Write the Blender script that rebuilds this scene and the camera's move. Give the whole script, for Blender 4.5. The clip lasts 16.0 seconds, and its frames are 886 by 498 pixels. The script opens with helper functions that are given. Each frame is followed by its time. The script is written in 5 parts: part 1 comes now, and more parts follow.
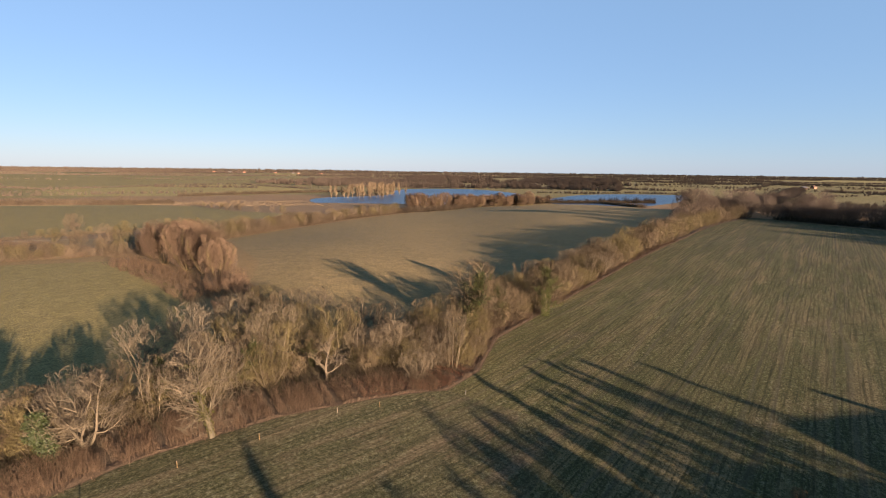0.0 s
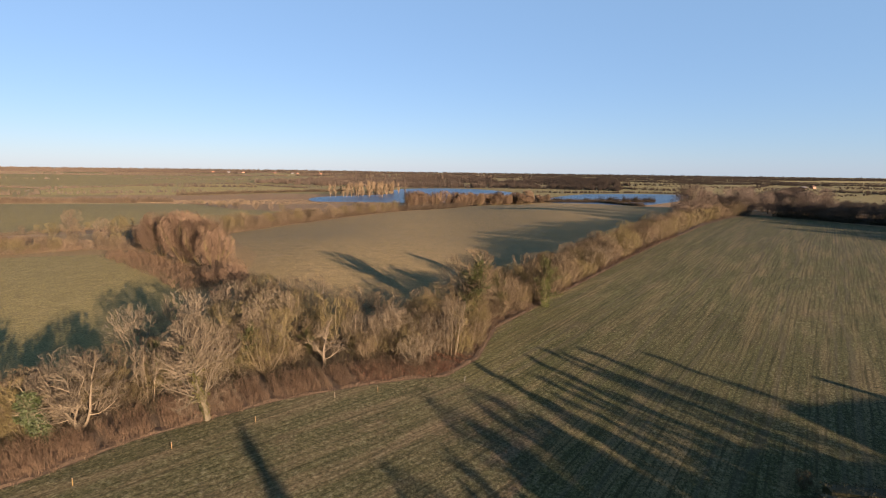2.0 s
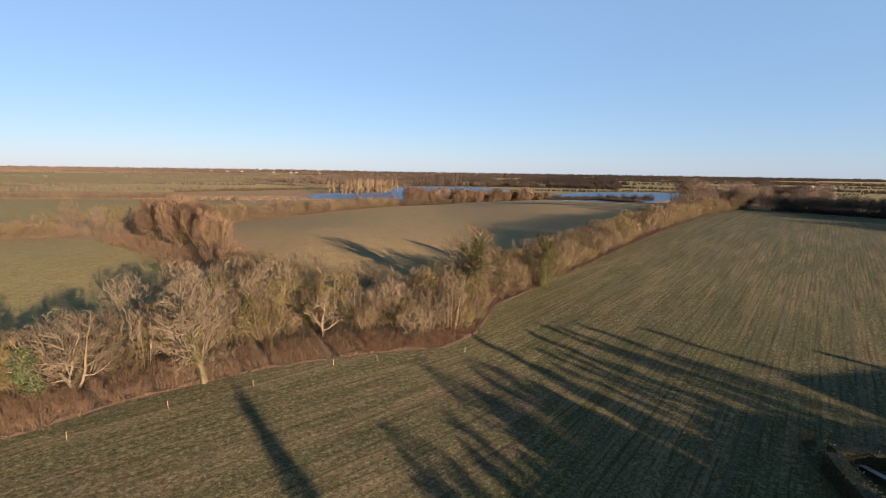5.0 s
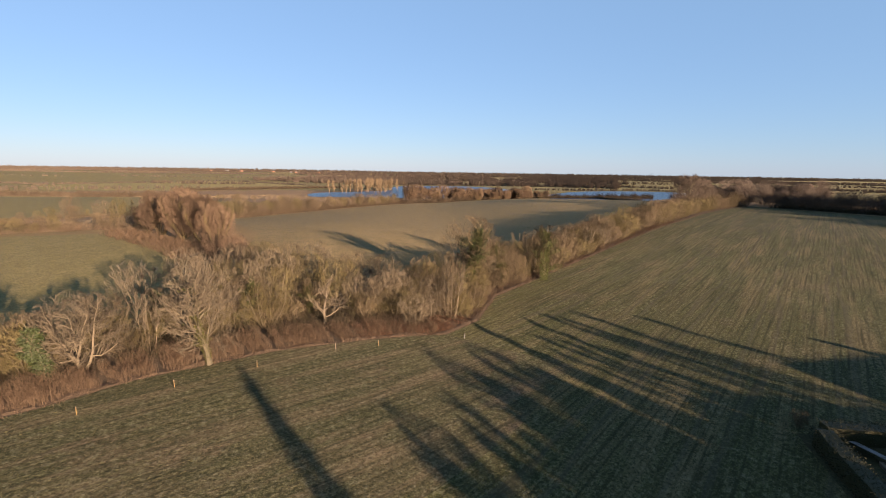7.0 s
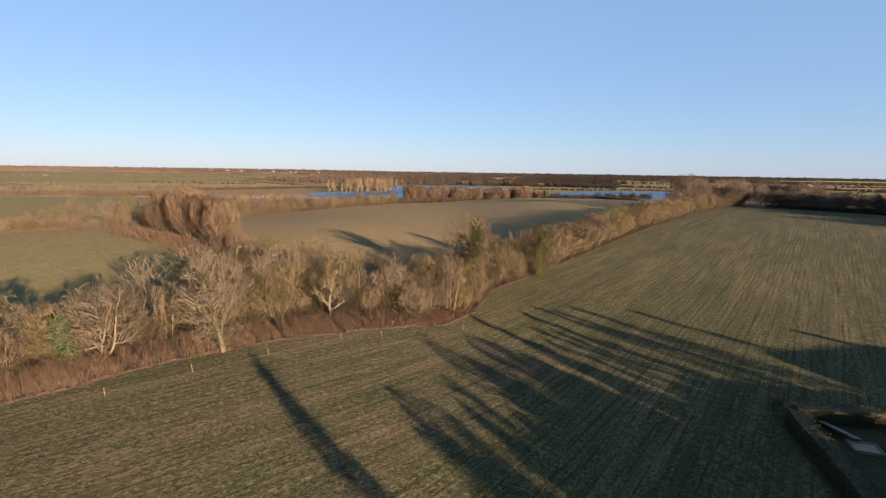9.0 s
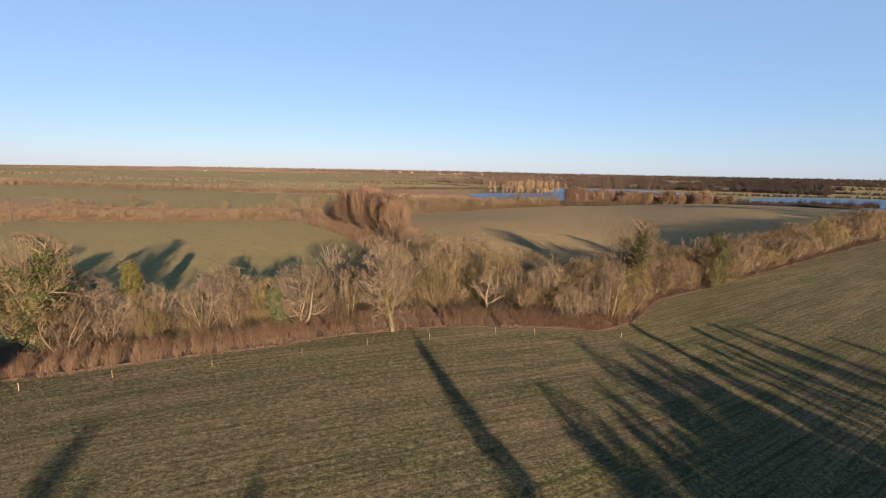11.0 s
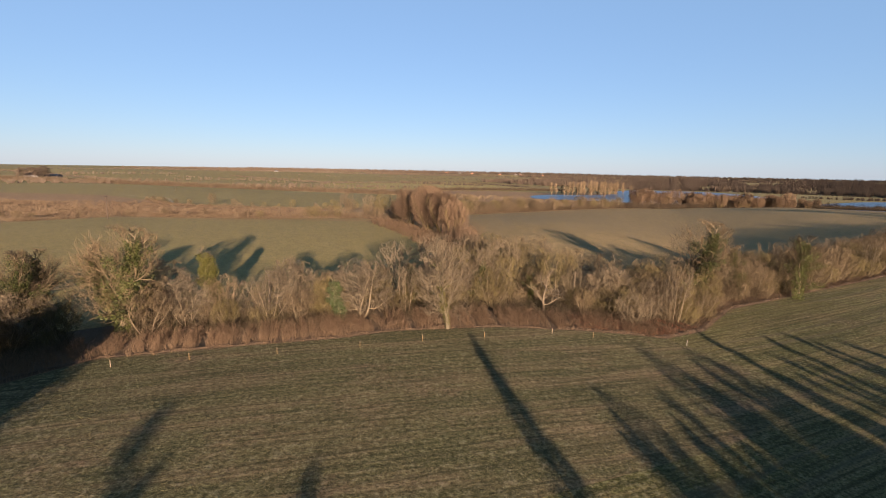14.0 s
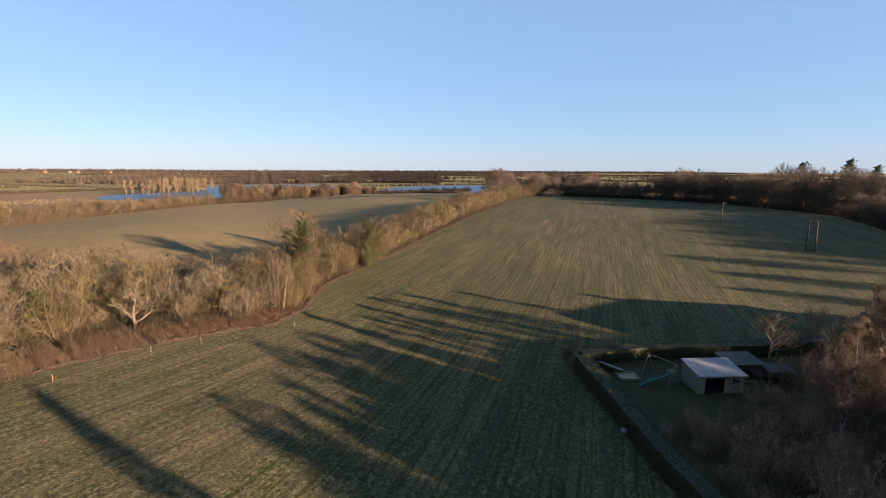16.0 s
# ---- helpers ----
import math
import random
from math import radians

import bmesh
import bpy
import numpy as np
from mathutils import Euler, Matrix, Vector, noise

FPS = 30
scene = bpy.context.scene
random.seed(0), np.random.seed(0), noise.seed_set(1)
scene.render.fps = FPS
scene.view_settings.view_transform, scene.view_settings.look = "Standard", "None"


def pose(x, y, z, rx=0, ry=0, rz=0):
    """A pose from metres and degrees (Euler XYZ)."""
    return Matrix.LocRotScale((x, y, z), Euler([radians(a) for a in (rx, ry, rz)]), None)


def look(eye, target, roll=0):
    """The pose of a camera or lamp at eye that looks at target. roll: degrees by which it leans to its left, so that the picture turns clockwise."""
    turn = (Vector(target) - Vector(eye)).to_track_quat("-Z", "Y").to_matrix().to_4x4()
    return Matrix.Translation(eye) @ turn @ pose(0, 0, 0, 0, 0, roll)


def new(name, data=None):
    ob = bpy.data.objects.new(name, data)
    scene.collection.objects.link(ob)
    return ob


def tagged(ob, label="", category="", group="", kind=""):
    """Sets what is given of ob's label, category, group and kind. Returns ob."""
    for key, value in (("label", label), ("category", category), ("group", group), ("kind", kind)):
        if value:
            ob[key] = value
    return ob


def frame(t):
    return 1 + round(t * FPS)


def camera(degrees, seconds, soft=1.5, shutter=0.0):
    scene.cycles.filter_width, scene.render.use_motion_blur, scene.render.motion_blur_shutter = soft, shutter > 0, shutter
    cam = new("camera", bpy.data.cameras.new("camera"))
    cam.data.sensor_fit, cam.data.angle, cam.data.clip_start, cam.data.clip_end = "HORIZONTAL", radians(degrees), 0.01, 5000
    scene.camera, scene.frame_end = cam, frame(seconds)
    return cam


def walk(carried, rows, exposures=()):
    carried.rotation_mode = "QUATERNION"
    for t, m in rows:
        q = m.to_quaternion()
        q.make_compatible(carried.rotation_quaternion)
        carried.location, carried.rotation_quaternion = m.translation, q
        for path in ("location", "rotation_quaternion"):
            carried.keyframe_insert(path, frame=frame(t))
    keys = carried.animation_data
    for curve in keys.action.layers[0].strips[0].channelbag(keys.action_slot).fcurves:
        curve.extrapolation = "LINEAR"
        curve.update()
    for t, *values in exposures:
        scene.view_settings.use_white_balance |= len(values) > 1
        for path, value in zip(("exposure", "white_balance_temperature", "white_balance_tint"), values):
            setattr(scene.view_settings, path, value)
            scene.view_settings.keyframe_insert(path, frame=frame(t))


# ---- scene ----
# A winter farmland valley seen from a descending drone: hedge belts, crop field, hill pasture, lakes.
cam = camera(85.9, 16.0, soft=1.0)
METRES, EYE, TILT, LEAN, TURN = 14.0, 30.0, -9.6, -0.7, 0.0
ROWS = [
    (0, 0, 0, 0, 0, 0, -0),
    (0.5, 0.0029, 0.0017, -0.0314, -0.03, -0, -0.02),
    (1, 0.0038, 0.0155, -0.0655, -0.05, 0.12, 0),
    (1.5, 0.0033, 0.0326, -0.1022, -0.07, 0.11, 0.02),
    (2, 0.0042, 0.0414, -0.1467, -0.08, 0.09, -0.01),
    (2.5, 0.0026, 0.0442, -0.1934, -0.11, 0.1, -0.01),
    (3, 0.0019, 0.0479, -0.2364, -0.15, 0.14, -0.06),
    (3.5, 0.0014, 0.0541, -0.2821, -0.17, 0.13, -0.09),
    (4, -0.0028, 0.0624, -0.3277, -0.21, 0.15, -0.16),
    (4.5, -0.006, 0.0745, -0.3763, -0.23, 0.15, -0.11),
    (7, -0.0121, 0.0145, -0.5362, -0.28, 0.14, -0.1),
    (7.5, -0.0131, -0.04, -0.5454, -0.3, 0.13, -0.06),
    (8, -0.0121, -0.0967, -0.5558, -0.3, 0.1, -0.08),
    (8.5, -0.0112, -0.155, -0.5649, -0.32, 0.13, -0.09),
    (9, -0.01, -0.2144, -0.5776, -0.32, 0.13, -0.09),
    (9.5, -0.0095, -0.2712, -0.5917, -0.26, 0.13, -0.09),
    (9.7, -0.0105, -0.2852, -0.5965, 0.7, 0.13, -0.25),
    (9.8, -0.0111, -0.2921, -0.599, 3.2, 0.14, -0.72),
    (10, -0.0121, -0.3061, -0.6038, 6.53, 0.16, -1.32),
    (10.2, -0.0112, -0.3081, -0.6055, 10.9, 0.08, -2.27),
    (10.6, -0.0095, -0.312, -0.6088, 16.6, -0.1, -3.2),
    (11, -0.0077, -0.3159, -0.6121, 18.4, -0.2, -3.4),
    (11.5, -0.0055, -0.3207, -0.6163, 14, -0.1, -2.5),
    (12, -0.0033, -0.3256, -0.6204, 7.6, 0, -1.3),
    (12.3, -0.002, -0.3285, -0.6229, 5.23, 0.04, -0.87),
    (12.5, -0.0011, -0.3305, -0.6246, 4.32, 0.11, -0.77),
    (13, 0.0016, -0.3268, -0.6244, 3.92, 0.11, -0.7),
    (13.1, 0.0007, -0.3262, -0.6253, 4.2, 0.1, -0.74),
    (13.2, -0.0002, -0.3257, -0.6261, 7.1, 0.05, -1.3),
    (13.3, -0.001, -0.3251, -0.627, 10.7, -0.05, -2),
    (13.4, -0.0019, -0.3246, -0.6278, 15.6, -0.15, -2.9),
    (13.5, -0.0028, -0.324, -0.6287, 20, -0.25, -3.68),
    (14, 0.0091, -0.3237, -0.6341, 25.42, -0.56, -4.59),
    (14.5, 0.0241, -0.324, -0.6374, 13.27, -0.01, -2.36),
    (15, 0.0315, -0.3261, -0.6444, -8.61, -0.18, 1.74),
    (15.5, 0.0321, -0.3209, -0.6453, -19.59, -0.84, 3.65),
    (16, 0.0326, -0.3159, -0.6446, -20.14, -0.85, 3.75),
]
walk(cam, [(t, pose(0, 0, EYE, TILT, LEAN, TURN) @ pose(METRES * x, METRES * y, METRES * z, 90 + pitch, roll, yaw)) for t, x, y, z, yaw, pitch, roll in ROWS],
     exposures=[(0.0, 2.42, 7150, 31), (13.0, 2.42, 7150, 31), (14.0, 2.33, 7150, 31), (15.0, 2.38, 7150, 31), (15.6, 2.54, 7150, 31), (16.0, 2.55, 7150, 31)])

# ---- world, sun, exposure ----
SUN_AZ, SUN_EL = 141.5, 8.6    # degrees clockwise from +y (the view's ahead), and above the horizon
world = bpy.data.worlds.new("world")
scene.world = world
world.use_nodes = True
wn = world.node_tree.nodes
sky = wn.new("ShaderNodeTexSky")
sky.sky_type, sky.sun_disc = "NISHITA", False
sky.sun_elevation, sky.sun_rotation = radians(SUN_EL + 3.5), radians(SUN_AZ)
sky.altitude, sky.air_density, sky.dust_density, sky.ozone_density = 100, 1.0, 0.1, 4.0
wn["Background"].inputs["Strength"].default_value = 0.033
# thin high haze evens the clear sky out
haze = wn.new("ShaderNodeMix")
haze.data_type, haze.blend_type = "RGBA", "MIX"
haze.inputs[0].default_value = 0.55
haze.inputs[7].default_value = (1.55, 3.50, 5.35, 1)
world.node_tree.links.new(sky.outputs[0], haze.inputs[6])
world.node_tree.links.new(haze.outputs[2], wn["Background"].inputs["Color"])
sun = new("sun", bpy.data.lights.new("sun", "SUN"))
sun.data.energy, sun.data.angle, sun.data.color = 5.2, radians(0.6), (1.0, 0.83, 0.62)
SUN_DIR = Vector((math.sin(radians(SUN_AZ)) * math.cos(radians(SUN_EL)), math.cos(radians(SUN_AZ)) * math.cos(radians(SUN_EL)), math.sin(radians(SUN_EL))))
sun.matrix_world = look(tuple(SUN_DIR * 100), (0, 0, 0))


# ---- materials ----
def nodes_of(name, rough=0.9, spec=0.2):
    m = bpy.data.materials.new(name)
    m.use_nodes = True
    nt = m.node_tree
    b = nt.nodes["Principled BSDF"]
    b.inputs["Roughness"].default_value = rough
    b.inputs["Specular IOR Level"].default_value = spec
    return m, nt, b


def mix(nt, fac, a, b, kind="MIX"):
    n = nt.nodes.new("ShaderNodeMix")
    n.data_type, n.blend_type = "RGBA", kind
    for k, v in ((0, fac), (6, a), (7, b)):
        if hasattr(v, "is_linked"):
            nt.links.new(v, n.inputs[k])
        else:
            n.inputs[k].default_value = (*v, 1) if isinstance(v, tuple) else v
    return n.outputs[2]


def ramp(nt, val, a, b):
    n = nt.nodes.new("ShaderNodeMapRange")
    n.inputs[1].default_value, n.inputs[2].default_value = a, b
    nt.links.new(val, n.inputs[0])
    return n.outputs[0]


def coords(nt, scale=(1, 1, 1), turn=0.0):
    tc = nt.nodes.new("ShaderNodeTexCoord")
    r = nt.nodes.new("ShaderNodeMapping")
    r.inputs["Rotation"].default_value = (0, 0, radians(turn))
    nt.links.new(tc.outputs["Object"], r.inputs["Vector"])
    s = nt.nodes.new("ShaderNodeMapping")
    s.inputs["Scale"].default_value = scale
    nt.links.new(r.outputs[0], s.inputs["Vector"])
    return s.outputs[0]


def noisy(nt, vec, scale, detail=4.0, rough=0.55):
    n = nt.nodes.new("ShaderNodeTexNoise")
    n.inputs["Scale"].default_value, n.inputs["Detail"].default_value, n.inputs["Roughness"].default_value = scale, detail, rough
    nt.links.new(vec, n.inputs["Vector"])
    return n.outputs["Fac"]


def bumped(nt, b, height, strength, distance):
    n = nt.nodes.new("ShaderNodeBump")
    n.inputs["Strength"].default_value, n.inputs["Distance"].default_value = strength, distance
    nt.links.new(height, n.inputs["Height"])
    nt.links.new(n.outputs[0], b.inputs["Normal"])


def plain(name, c1, c2, rough=0.85, scale=3.0, bump=0.3, dist=0.02, metal=0.0, spec=0.25):
    """A surface of two close colours, mottled at two scales."""
    m, nt, b = nodes_of(name, rough, spec)
    v = coords(nt)
    f = noisy(nt, v, scale)
    g = noisy(nt, v, scale * 9)
    col = mix(nt, ramp(nt, f, 0.3, 0.7), c1, c2)
    col = mix(nt, 0.35, col, mix(nt, ramp(nt, g, 0.3, 0.7), tuple(a * 0.6 for a in c1), c2))
    nt.links.new(col, b.inputs["Base Color"])
    b.inputs["Metallic"].default_value = metal
    bumped(nt, b, g, bump, dist)
    return m


def twiggy(name, c1, c2, rough=0.85):
    """Bark or leaves: two colours, varied from plant to plant and from piece to piece."""
    m, nt, b = nodes_of(name, rough, 0.15)
    info = nt.nodes.new("ShaderNodeObjectInfo")
    geo = nt.nodes.new("ShaderNodeNewGeometry")
    col = mix(nt, geo.outputs["Random Per Island"], tuple(a * 0.5 for a in c1), tuple(min(1, a * 1.35) for a in c2))
    dark = mix(nt, info.outputs["Random"], tuple(a * 0.62 for a in c1), tuple(min(1, a * 1.2) for a in c2))
    nt.links.new(mix(nt, 0.4, col, dark), b.inputs["Base Color"])
    return m


def grass(name, low, high, dry, rows=0.0, turn=0.0, rough_h=0.06, tram=0.0, big=0.03, frost=0.0, coarse=0.2, soil=None, mottle=0.6, grain=1.0):
    """Turf or young crop: broad patches, mottles, tufts, and, where it was drilled, rows along one direction."""
    m, nt, b = nodes_of(name, 0.95, 0.12)
    v = coords(nt)

    def share(val, a, b, k):
        q = nt.nodes.new("ShaderNodeMath")
        q.operation = "MULTIPLY"
        q.inputs[1].default_value = k
        nt.links.new(ramp(nt, val, a, b), q.inputs[0])
        return q.outputs[0]
    patch = noisy(nt, v, big, 5, 0.6)
    mid = noisy(nt, v, 0.30 * grain, 6, 0.68)
    blotch = noisy(nt, v, 0.95 * grain, 5, 0.72)
    tuft = noisy(nt, v, 2.6 * grain, 5, 0.75)
    fine = noisy(nt, v, 7.5 * grain, 3, 0.7)
    col = mix(nt, ramp(nt, patch, 0.36, 0.64), low, high)
    col = mix(nt, ramp(nt, mid, 0.48, 0.70), col, dry)
    col = mix(nt, share(blotch, 0.52, 0.36, mottle), col, tuple(a * 0.42 for a in low))
    col = mix(nt, share(blotch, 0.54, 0.70, mottle), col, tuple(min(1, a * 1.45) for a in dry))
    col = mix(nt, ramp(nt, tuft, 0.42, 0.70), mix(nt, 0.6, col, tuple(a * 0.40 for a in low)), mix(nt, 0.25, col, tuple(a * 1.5 for a in high)))
    col = mix(nt, ramp(nt, fine, 0.38, 0.64), mix(nt, 0.6, col, tuple(a * 0.4 for a in low)), mix(nt, 0.3, col, tuple(a * 2.2 for a in high)))
    height = mix(nt, 0.4, tuft, fine)
    if soil:
        bare = noisy(nt, coords(nt, (0.16, 0.10, 1), turn), 1.0, 6, 0.7)
        col = mix(nt, share(bare, 0.54, 0.68, 0.6), col, mix(nt, ramp(nt, tuft, 0.4, 0.65), tuple(a * 0.55 for a in soil), soil))
    if rows:
        clump = noisy(nt, coords(nt, (4.2, 3.2, 1), turn), 1.0, 5, 0.75)
        streak = noisy(nt, coords(nt, (2.2, 0.05, 1), turn), 1.0, 3, 0.6)
        broad = noisy(nt, coords(nt, (0.55, 0.035, 1), turn), 1.0, 2, 0.5)
        tussock = noisy(nt, coords(nt, (2.4, 2.0, 1), turn), 1.0, 5, 0.68)
        # the tussocks' small shadows, mixed into the colour as dark flecks
        col = mix(nt, share(tussock, 0.50, 0.39, 0.85 * rows), col, tuple(a * 0.30 for a in low))
        col = mix(nt, share(tussock, 0.53, 0.65, 0.55 * rows), col, (0.165, 0.150, 0.096))
        height = mix(nt, 0.55, height, tussock)
        col = mix(nt, share(broad, 0.48, 0.66, 0.55 * rows), col, dry)
        col = mix(nt, share(broad, 0.46, 0.32, 0.45 * rows), col, tuple(a * 0.6 for a in low))
        swath = noisy(nt, coords(nt, (0.11, 0.012, 1), turn), 1.0, 4, 0.6)
        col = mix(nt, share(swath, 0.50, 0.66, 0.6 * rows), col, mix(nt, 0.5, col, dry))
        col = mix(nt, share(streak, 0.50, 0.68, 0.8 * rows), col, tuple(a * 0.35 for a in low))
        # gaps between clumps: dark soil and small shadows, both as colour
        col = mix(nt, share(clump, 0.50, 0.38, 1.05 * rows), col, tuple(a * 0.30 for a in low))
        col = mix(nt, share(clump, 0.55, 0.70, 0.65 * rows), col, (0.160, 0.146, 0.092))
        height = mix(nt, 0.4, height, clump)
        # drilled rows, a little wavy, fading in and out
        across = nt.nodes.new("ShaderNodeSeparateXYZ")
        nt.links.new(coords(nt, (1, 1, 1), turn), across.inputs[0])
        sway = nt.nodes.new("ShaderNodeMath")
        sway.operation = "MULTIPLY_ADD"
        nt.links.new(noisy(nt, coords(nt, (0.5, 0.07, 1), turn), 1.0, 3), sway.inputs[0])
        sway.inputs[1].default_value = 1.3
        nt.links.new(across.outputs[0], sway.inputs[2])
        furrow = nt.nodes.new("ShaderNodeMath")
        furrow.operation = "PINGPONG"
        furrow.inputs[1].default_value = 0.42
        nt.links.new(sway.outputs[0], furrow.inputs[0])
        both = nt.nodes.new("ShaderNodeMath")
        both.operation = "MULTIPLY"
        nt.links.new(share(furrow.outputs[0], 0.16, 0.05, 0.75 * rows), both.inputs[0])
        nt.links.new(ramp(nt, noisy(nt, coords(nt, (0.8, 0.16, 1), turn), 1.0, 3), 0.38, 0.60), both.inputs[1])
        col = mix(nt, both.outputs[0], col, tuple(a * 0.28 for a in low))
    if tram:
        sep = nt.nodes.new("ShaderNodeSeparateXYZ")
        wob = nt.nodes.new("ShaderNodeMath")
        wob.operation = "MULTIPLY_ADD"
        nt.links.new(coords(nt, (1, 1, 1), turn), sep.inputs[0])
        nt.links.new(noisy(nt, coords(nt, (0.12, 0.012, 1), turn), 1.0, 2), wob.inputs[0])
        wob.inputs[1].default_value = 7.0
        nt.links.new(sep.outputs[0], wob.inputs[2])
        lines = None
        for off in (0.0, 1.9):
            a = nt.nodes.new("ShaderNodeMath")
            a.operation = "ADD"
            a.inputs[1].default_value = off
            nt.links.new(wob.outputs[0], a.inputs[0])
            p = nt.nodes.new("ShaderNodeMath")
            p.operation = "PINGPONG"
            p.inputs[1].default_value = tram / 2
            nt.links.new(a.outputs[0], p.inputs[0])
            line = ramp(nt, p.outputs[0], 0.34, 0.12)
            if lines is not None:
                mx = nt.nodes.new("ShaderNodeMath")
                mx.operation = "MAXIMUM"
                nt.links.new(line, mx.inputs[0])
                nt.links.new(lines, mx.inputs[1])
                line = mx.outputs[0]
            lines = line
        q = nt.nodes.new("ShaderNodeMath")
        q.operation = "MULTIPLY"
        q.inputs[1].default_value = 0.42
        nt.links.new(lines, q.inputs[0])
        col = mix(nt, q.outputs[0], col, (0.045, 0.041, 0.026))
    if frost:
        col = mix(nt, ramp(nt, fine, 0.60, 0.60 + 0.35 / frost), col, (0.195, 0.185, 0.145))
    nt.links.new(col, b.inputs["Base Color"])
    bumped(nt, b, mix(nt, coarse, height, mix(nt, 0.5, mid, blotch)), 0.9, rough_h)
    return m


M_CROP = grass("young_crop", (0.052, 0.058, 0.018), (0.072, 0.073, 0.024), (0.126, 0.094, 0.047), rows=0.9, turn=39.0, rough_h=0.26, tram=9.0, frost=0.7, soil=(0.120, 0.084, 0.054), mottle=0.45)
M_HEAD = grass("headland_crop", (0.051, 0.054, 0.022), (0.068, 0.067, 0.028), (0.128, 0.090, 0.053), rows=0.75, turn=46.0, rough_h=0.26, frost=0.9, soil=(0.138, 0.084, 0.056), mottle=0.45)
M_PAST = grass("sheep_pasture", (0.132, 0.114, 0.044), (0.170, 0.140, 0.056), (0.206, 0.159, 0.074), rough_h=0.4, mottle=0.75, grain=0.6)
M_HILL = grass("hill_pasture", (0.130, 0.106, 0.046), (0.200, 0.145, 0.066), (0.240, 0.170, 0.088), rough_h=0.45, rows=0.22, turn=-100, mottle=0.8, big=0.02, grain=0.6)
M_ROUGH = grass("rough_ground", (0.142, 0.101, 0.045), (0.188, 0.132, 0.062), (0.230, 0.158, 0.079), rough_h=0.5, big=0.08, coarse=0.4)
M_FARG = grass("far_green_fields", (0.126, 0.110, 0.043), (0.156, 0.130, 0.052), (0.200, 0.152, 0.067), rough_h=1.2, big=0.008, coarse=0.6, grain=0.25, mottle=0.5)
M_FART = grass("far_tan_fields", (0.176, 0.155, 0.055), (0.215, 0.172, 0.066), (0.250, 0.190, 0.082), rough_h=1.2, big=0.006, coarse=0.6, grain=0.25, mottle=0.5)
M_FARB = grass("far_brown_land", (0.150, 0.098, 0.052), (0.190, 0.126, 0.064), (0.225, 0.155, 0.082), rough_h=1.2, big=0.010, coarse=0.6, grain=0.25)
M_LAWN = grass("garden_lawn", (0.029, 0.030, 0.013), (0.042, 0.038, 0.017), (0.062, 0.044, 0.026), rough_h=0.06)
# litter colour taken down to deepen the shade under the trees
M_LEAFL = plain("shaded_leaf_litter", (0.034, 0.025, 0.014), (0.061, 0.044, 0.025), 0.95, 0.8, 1.0, 0.2)

M_BARK = twiggy("grey_bark", (0.046, 0.039, 0.025), (0.070, 0.060, 0.038))
# limbs coloured paler than the twigs, as if catching the sun
M_LIMB = twiggy("lit_limbs", (0.058, 0.046, 0.028), (0.098, 0.079, 0.050))
M_TUFT = twiggy("crop_tufts", (0.027, 0.032, 0.011), (0.059, 0.053, 0.024))
# reddish earth, darkened in colour for the shadow along the ditch
M_BANK = plain("shaded_ditch_earth", (0.031, 0.021, 0.012), (0.053, 0.036, 0.021), 0.95, 1.2, 1.0, 0.2)
M_POPL = twiggy("orange_tan_twigs", (0.082, 0.059, 0.034), (0.128, 0.095, 0.055))
M_WOODT = twiggy("woodland_twigs", (0.040, 0.031, 0.023), (0.072, 0.057, 0.042))
M_PALE = twiggy("pale_dead_wood", (0.066, 0.052, 0.033), (0.100, 0.080, 0.053))
M_TWIG = twiggy("tan_twigs", (0.038, 0.029, 0.016), (0.066, 0.049, 0.027))
M_GREY = twiggy("grey_twigs", (0.048, 0.039, 0.024), (0.082, 0.066, 0.042))
M_OLIVE = twiggy("mossy_twigs", (0.040, 0.032, 0.013), (0.068, 0.055, 0.022))
M_RED = twiggy("red_brown_twigs", (0.047, 0.031, 0.019), (0.080, 0.054, 0.033))
M_THICK = twiggy("thicket_twigs", (0.150, 0.090, 0.056), (0.228, 0.140, 0.088))
M_FARTW = twiggy("far_tan_twigs", (0.050, 0.036, 0.022), (0.084, 0.062, 0.038))
M_OAK = twiggy("oak_twigs", (0.036, 0.027, 0.019), (0.060, 0.046, 0.033))
M_BRAM = twiggy("bramble_stems", (0.055, 0.036, 0.021), (0.098, 0.066, 0.039))
M_RUST = twiggy("dead_bracken", (0.085, 0.040, 0.022), (0.150, 0.074, 0.042))
M_SCRUB = twiggy("scrub_stems", (0.046, 0.032, 0.019), (0.076, 0.053, 0.032))
M_STRAW = twiggy("dry_grass", (0.066, 0.044, 0.026), (0.096, 0.068, 0.040))
# near black, so that the shaded gaps between trees sit in its colour
M_UNDER = twiggy("shade_dark_undergrowth", (0.018, 0.015, 0.008), (0.038, 0.031, 0.016))
M_IVY = twiggy("ivy_leaves", (0.015, 0.020, 0.006), (0.036, 0.042, 0.011), 0.55)
M_IVYG = twiggy("green_ivy_leaves", (0.010, 0.017, 0.005), (0.022, 0.030, 0.009), 0.55)
M_IVYB = twiggy("bright_ivy_leaves", (0.026, 0.028, 0.005), (0.050, 0.049, 0.010), 0.55)
M_PINE = twiggy("conifer_needles", (0.014, 0.026, 0.012), (0.027, 0.042, 0.017), 0.7)
M_HEDGE = twiggy("clipped_hedge_leaves", (0.012, 0.017, 0.006), (0.033, 0.031, 0.012), 0.6)
M_BIRCH = plain("birch_bark", (0.283, 0.260, 0.228), (0.182, 0.155, 0.128), 0.7, 4.0)
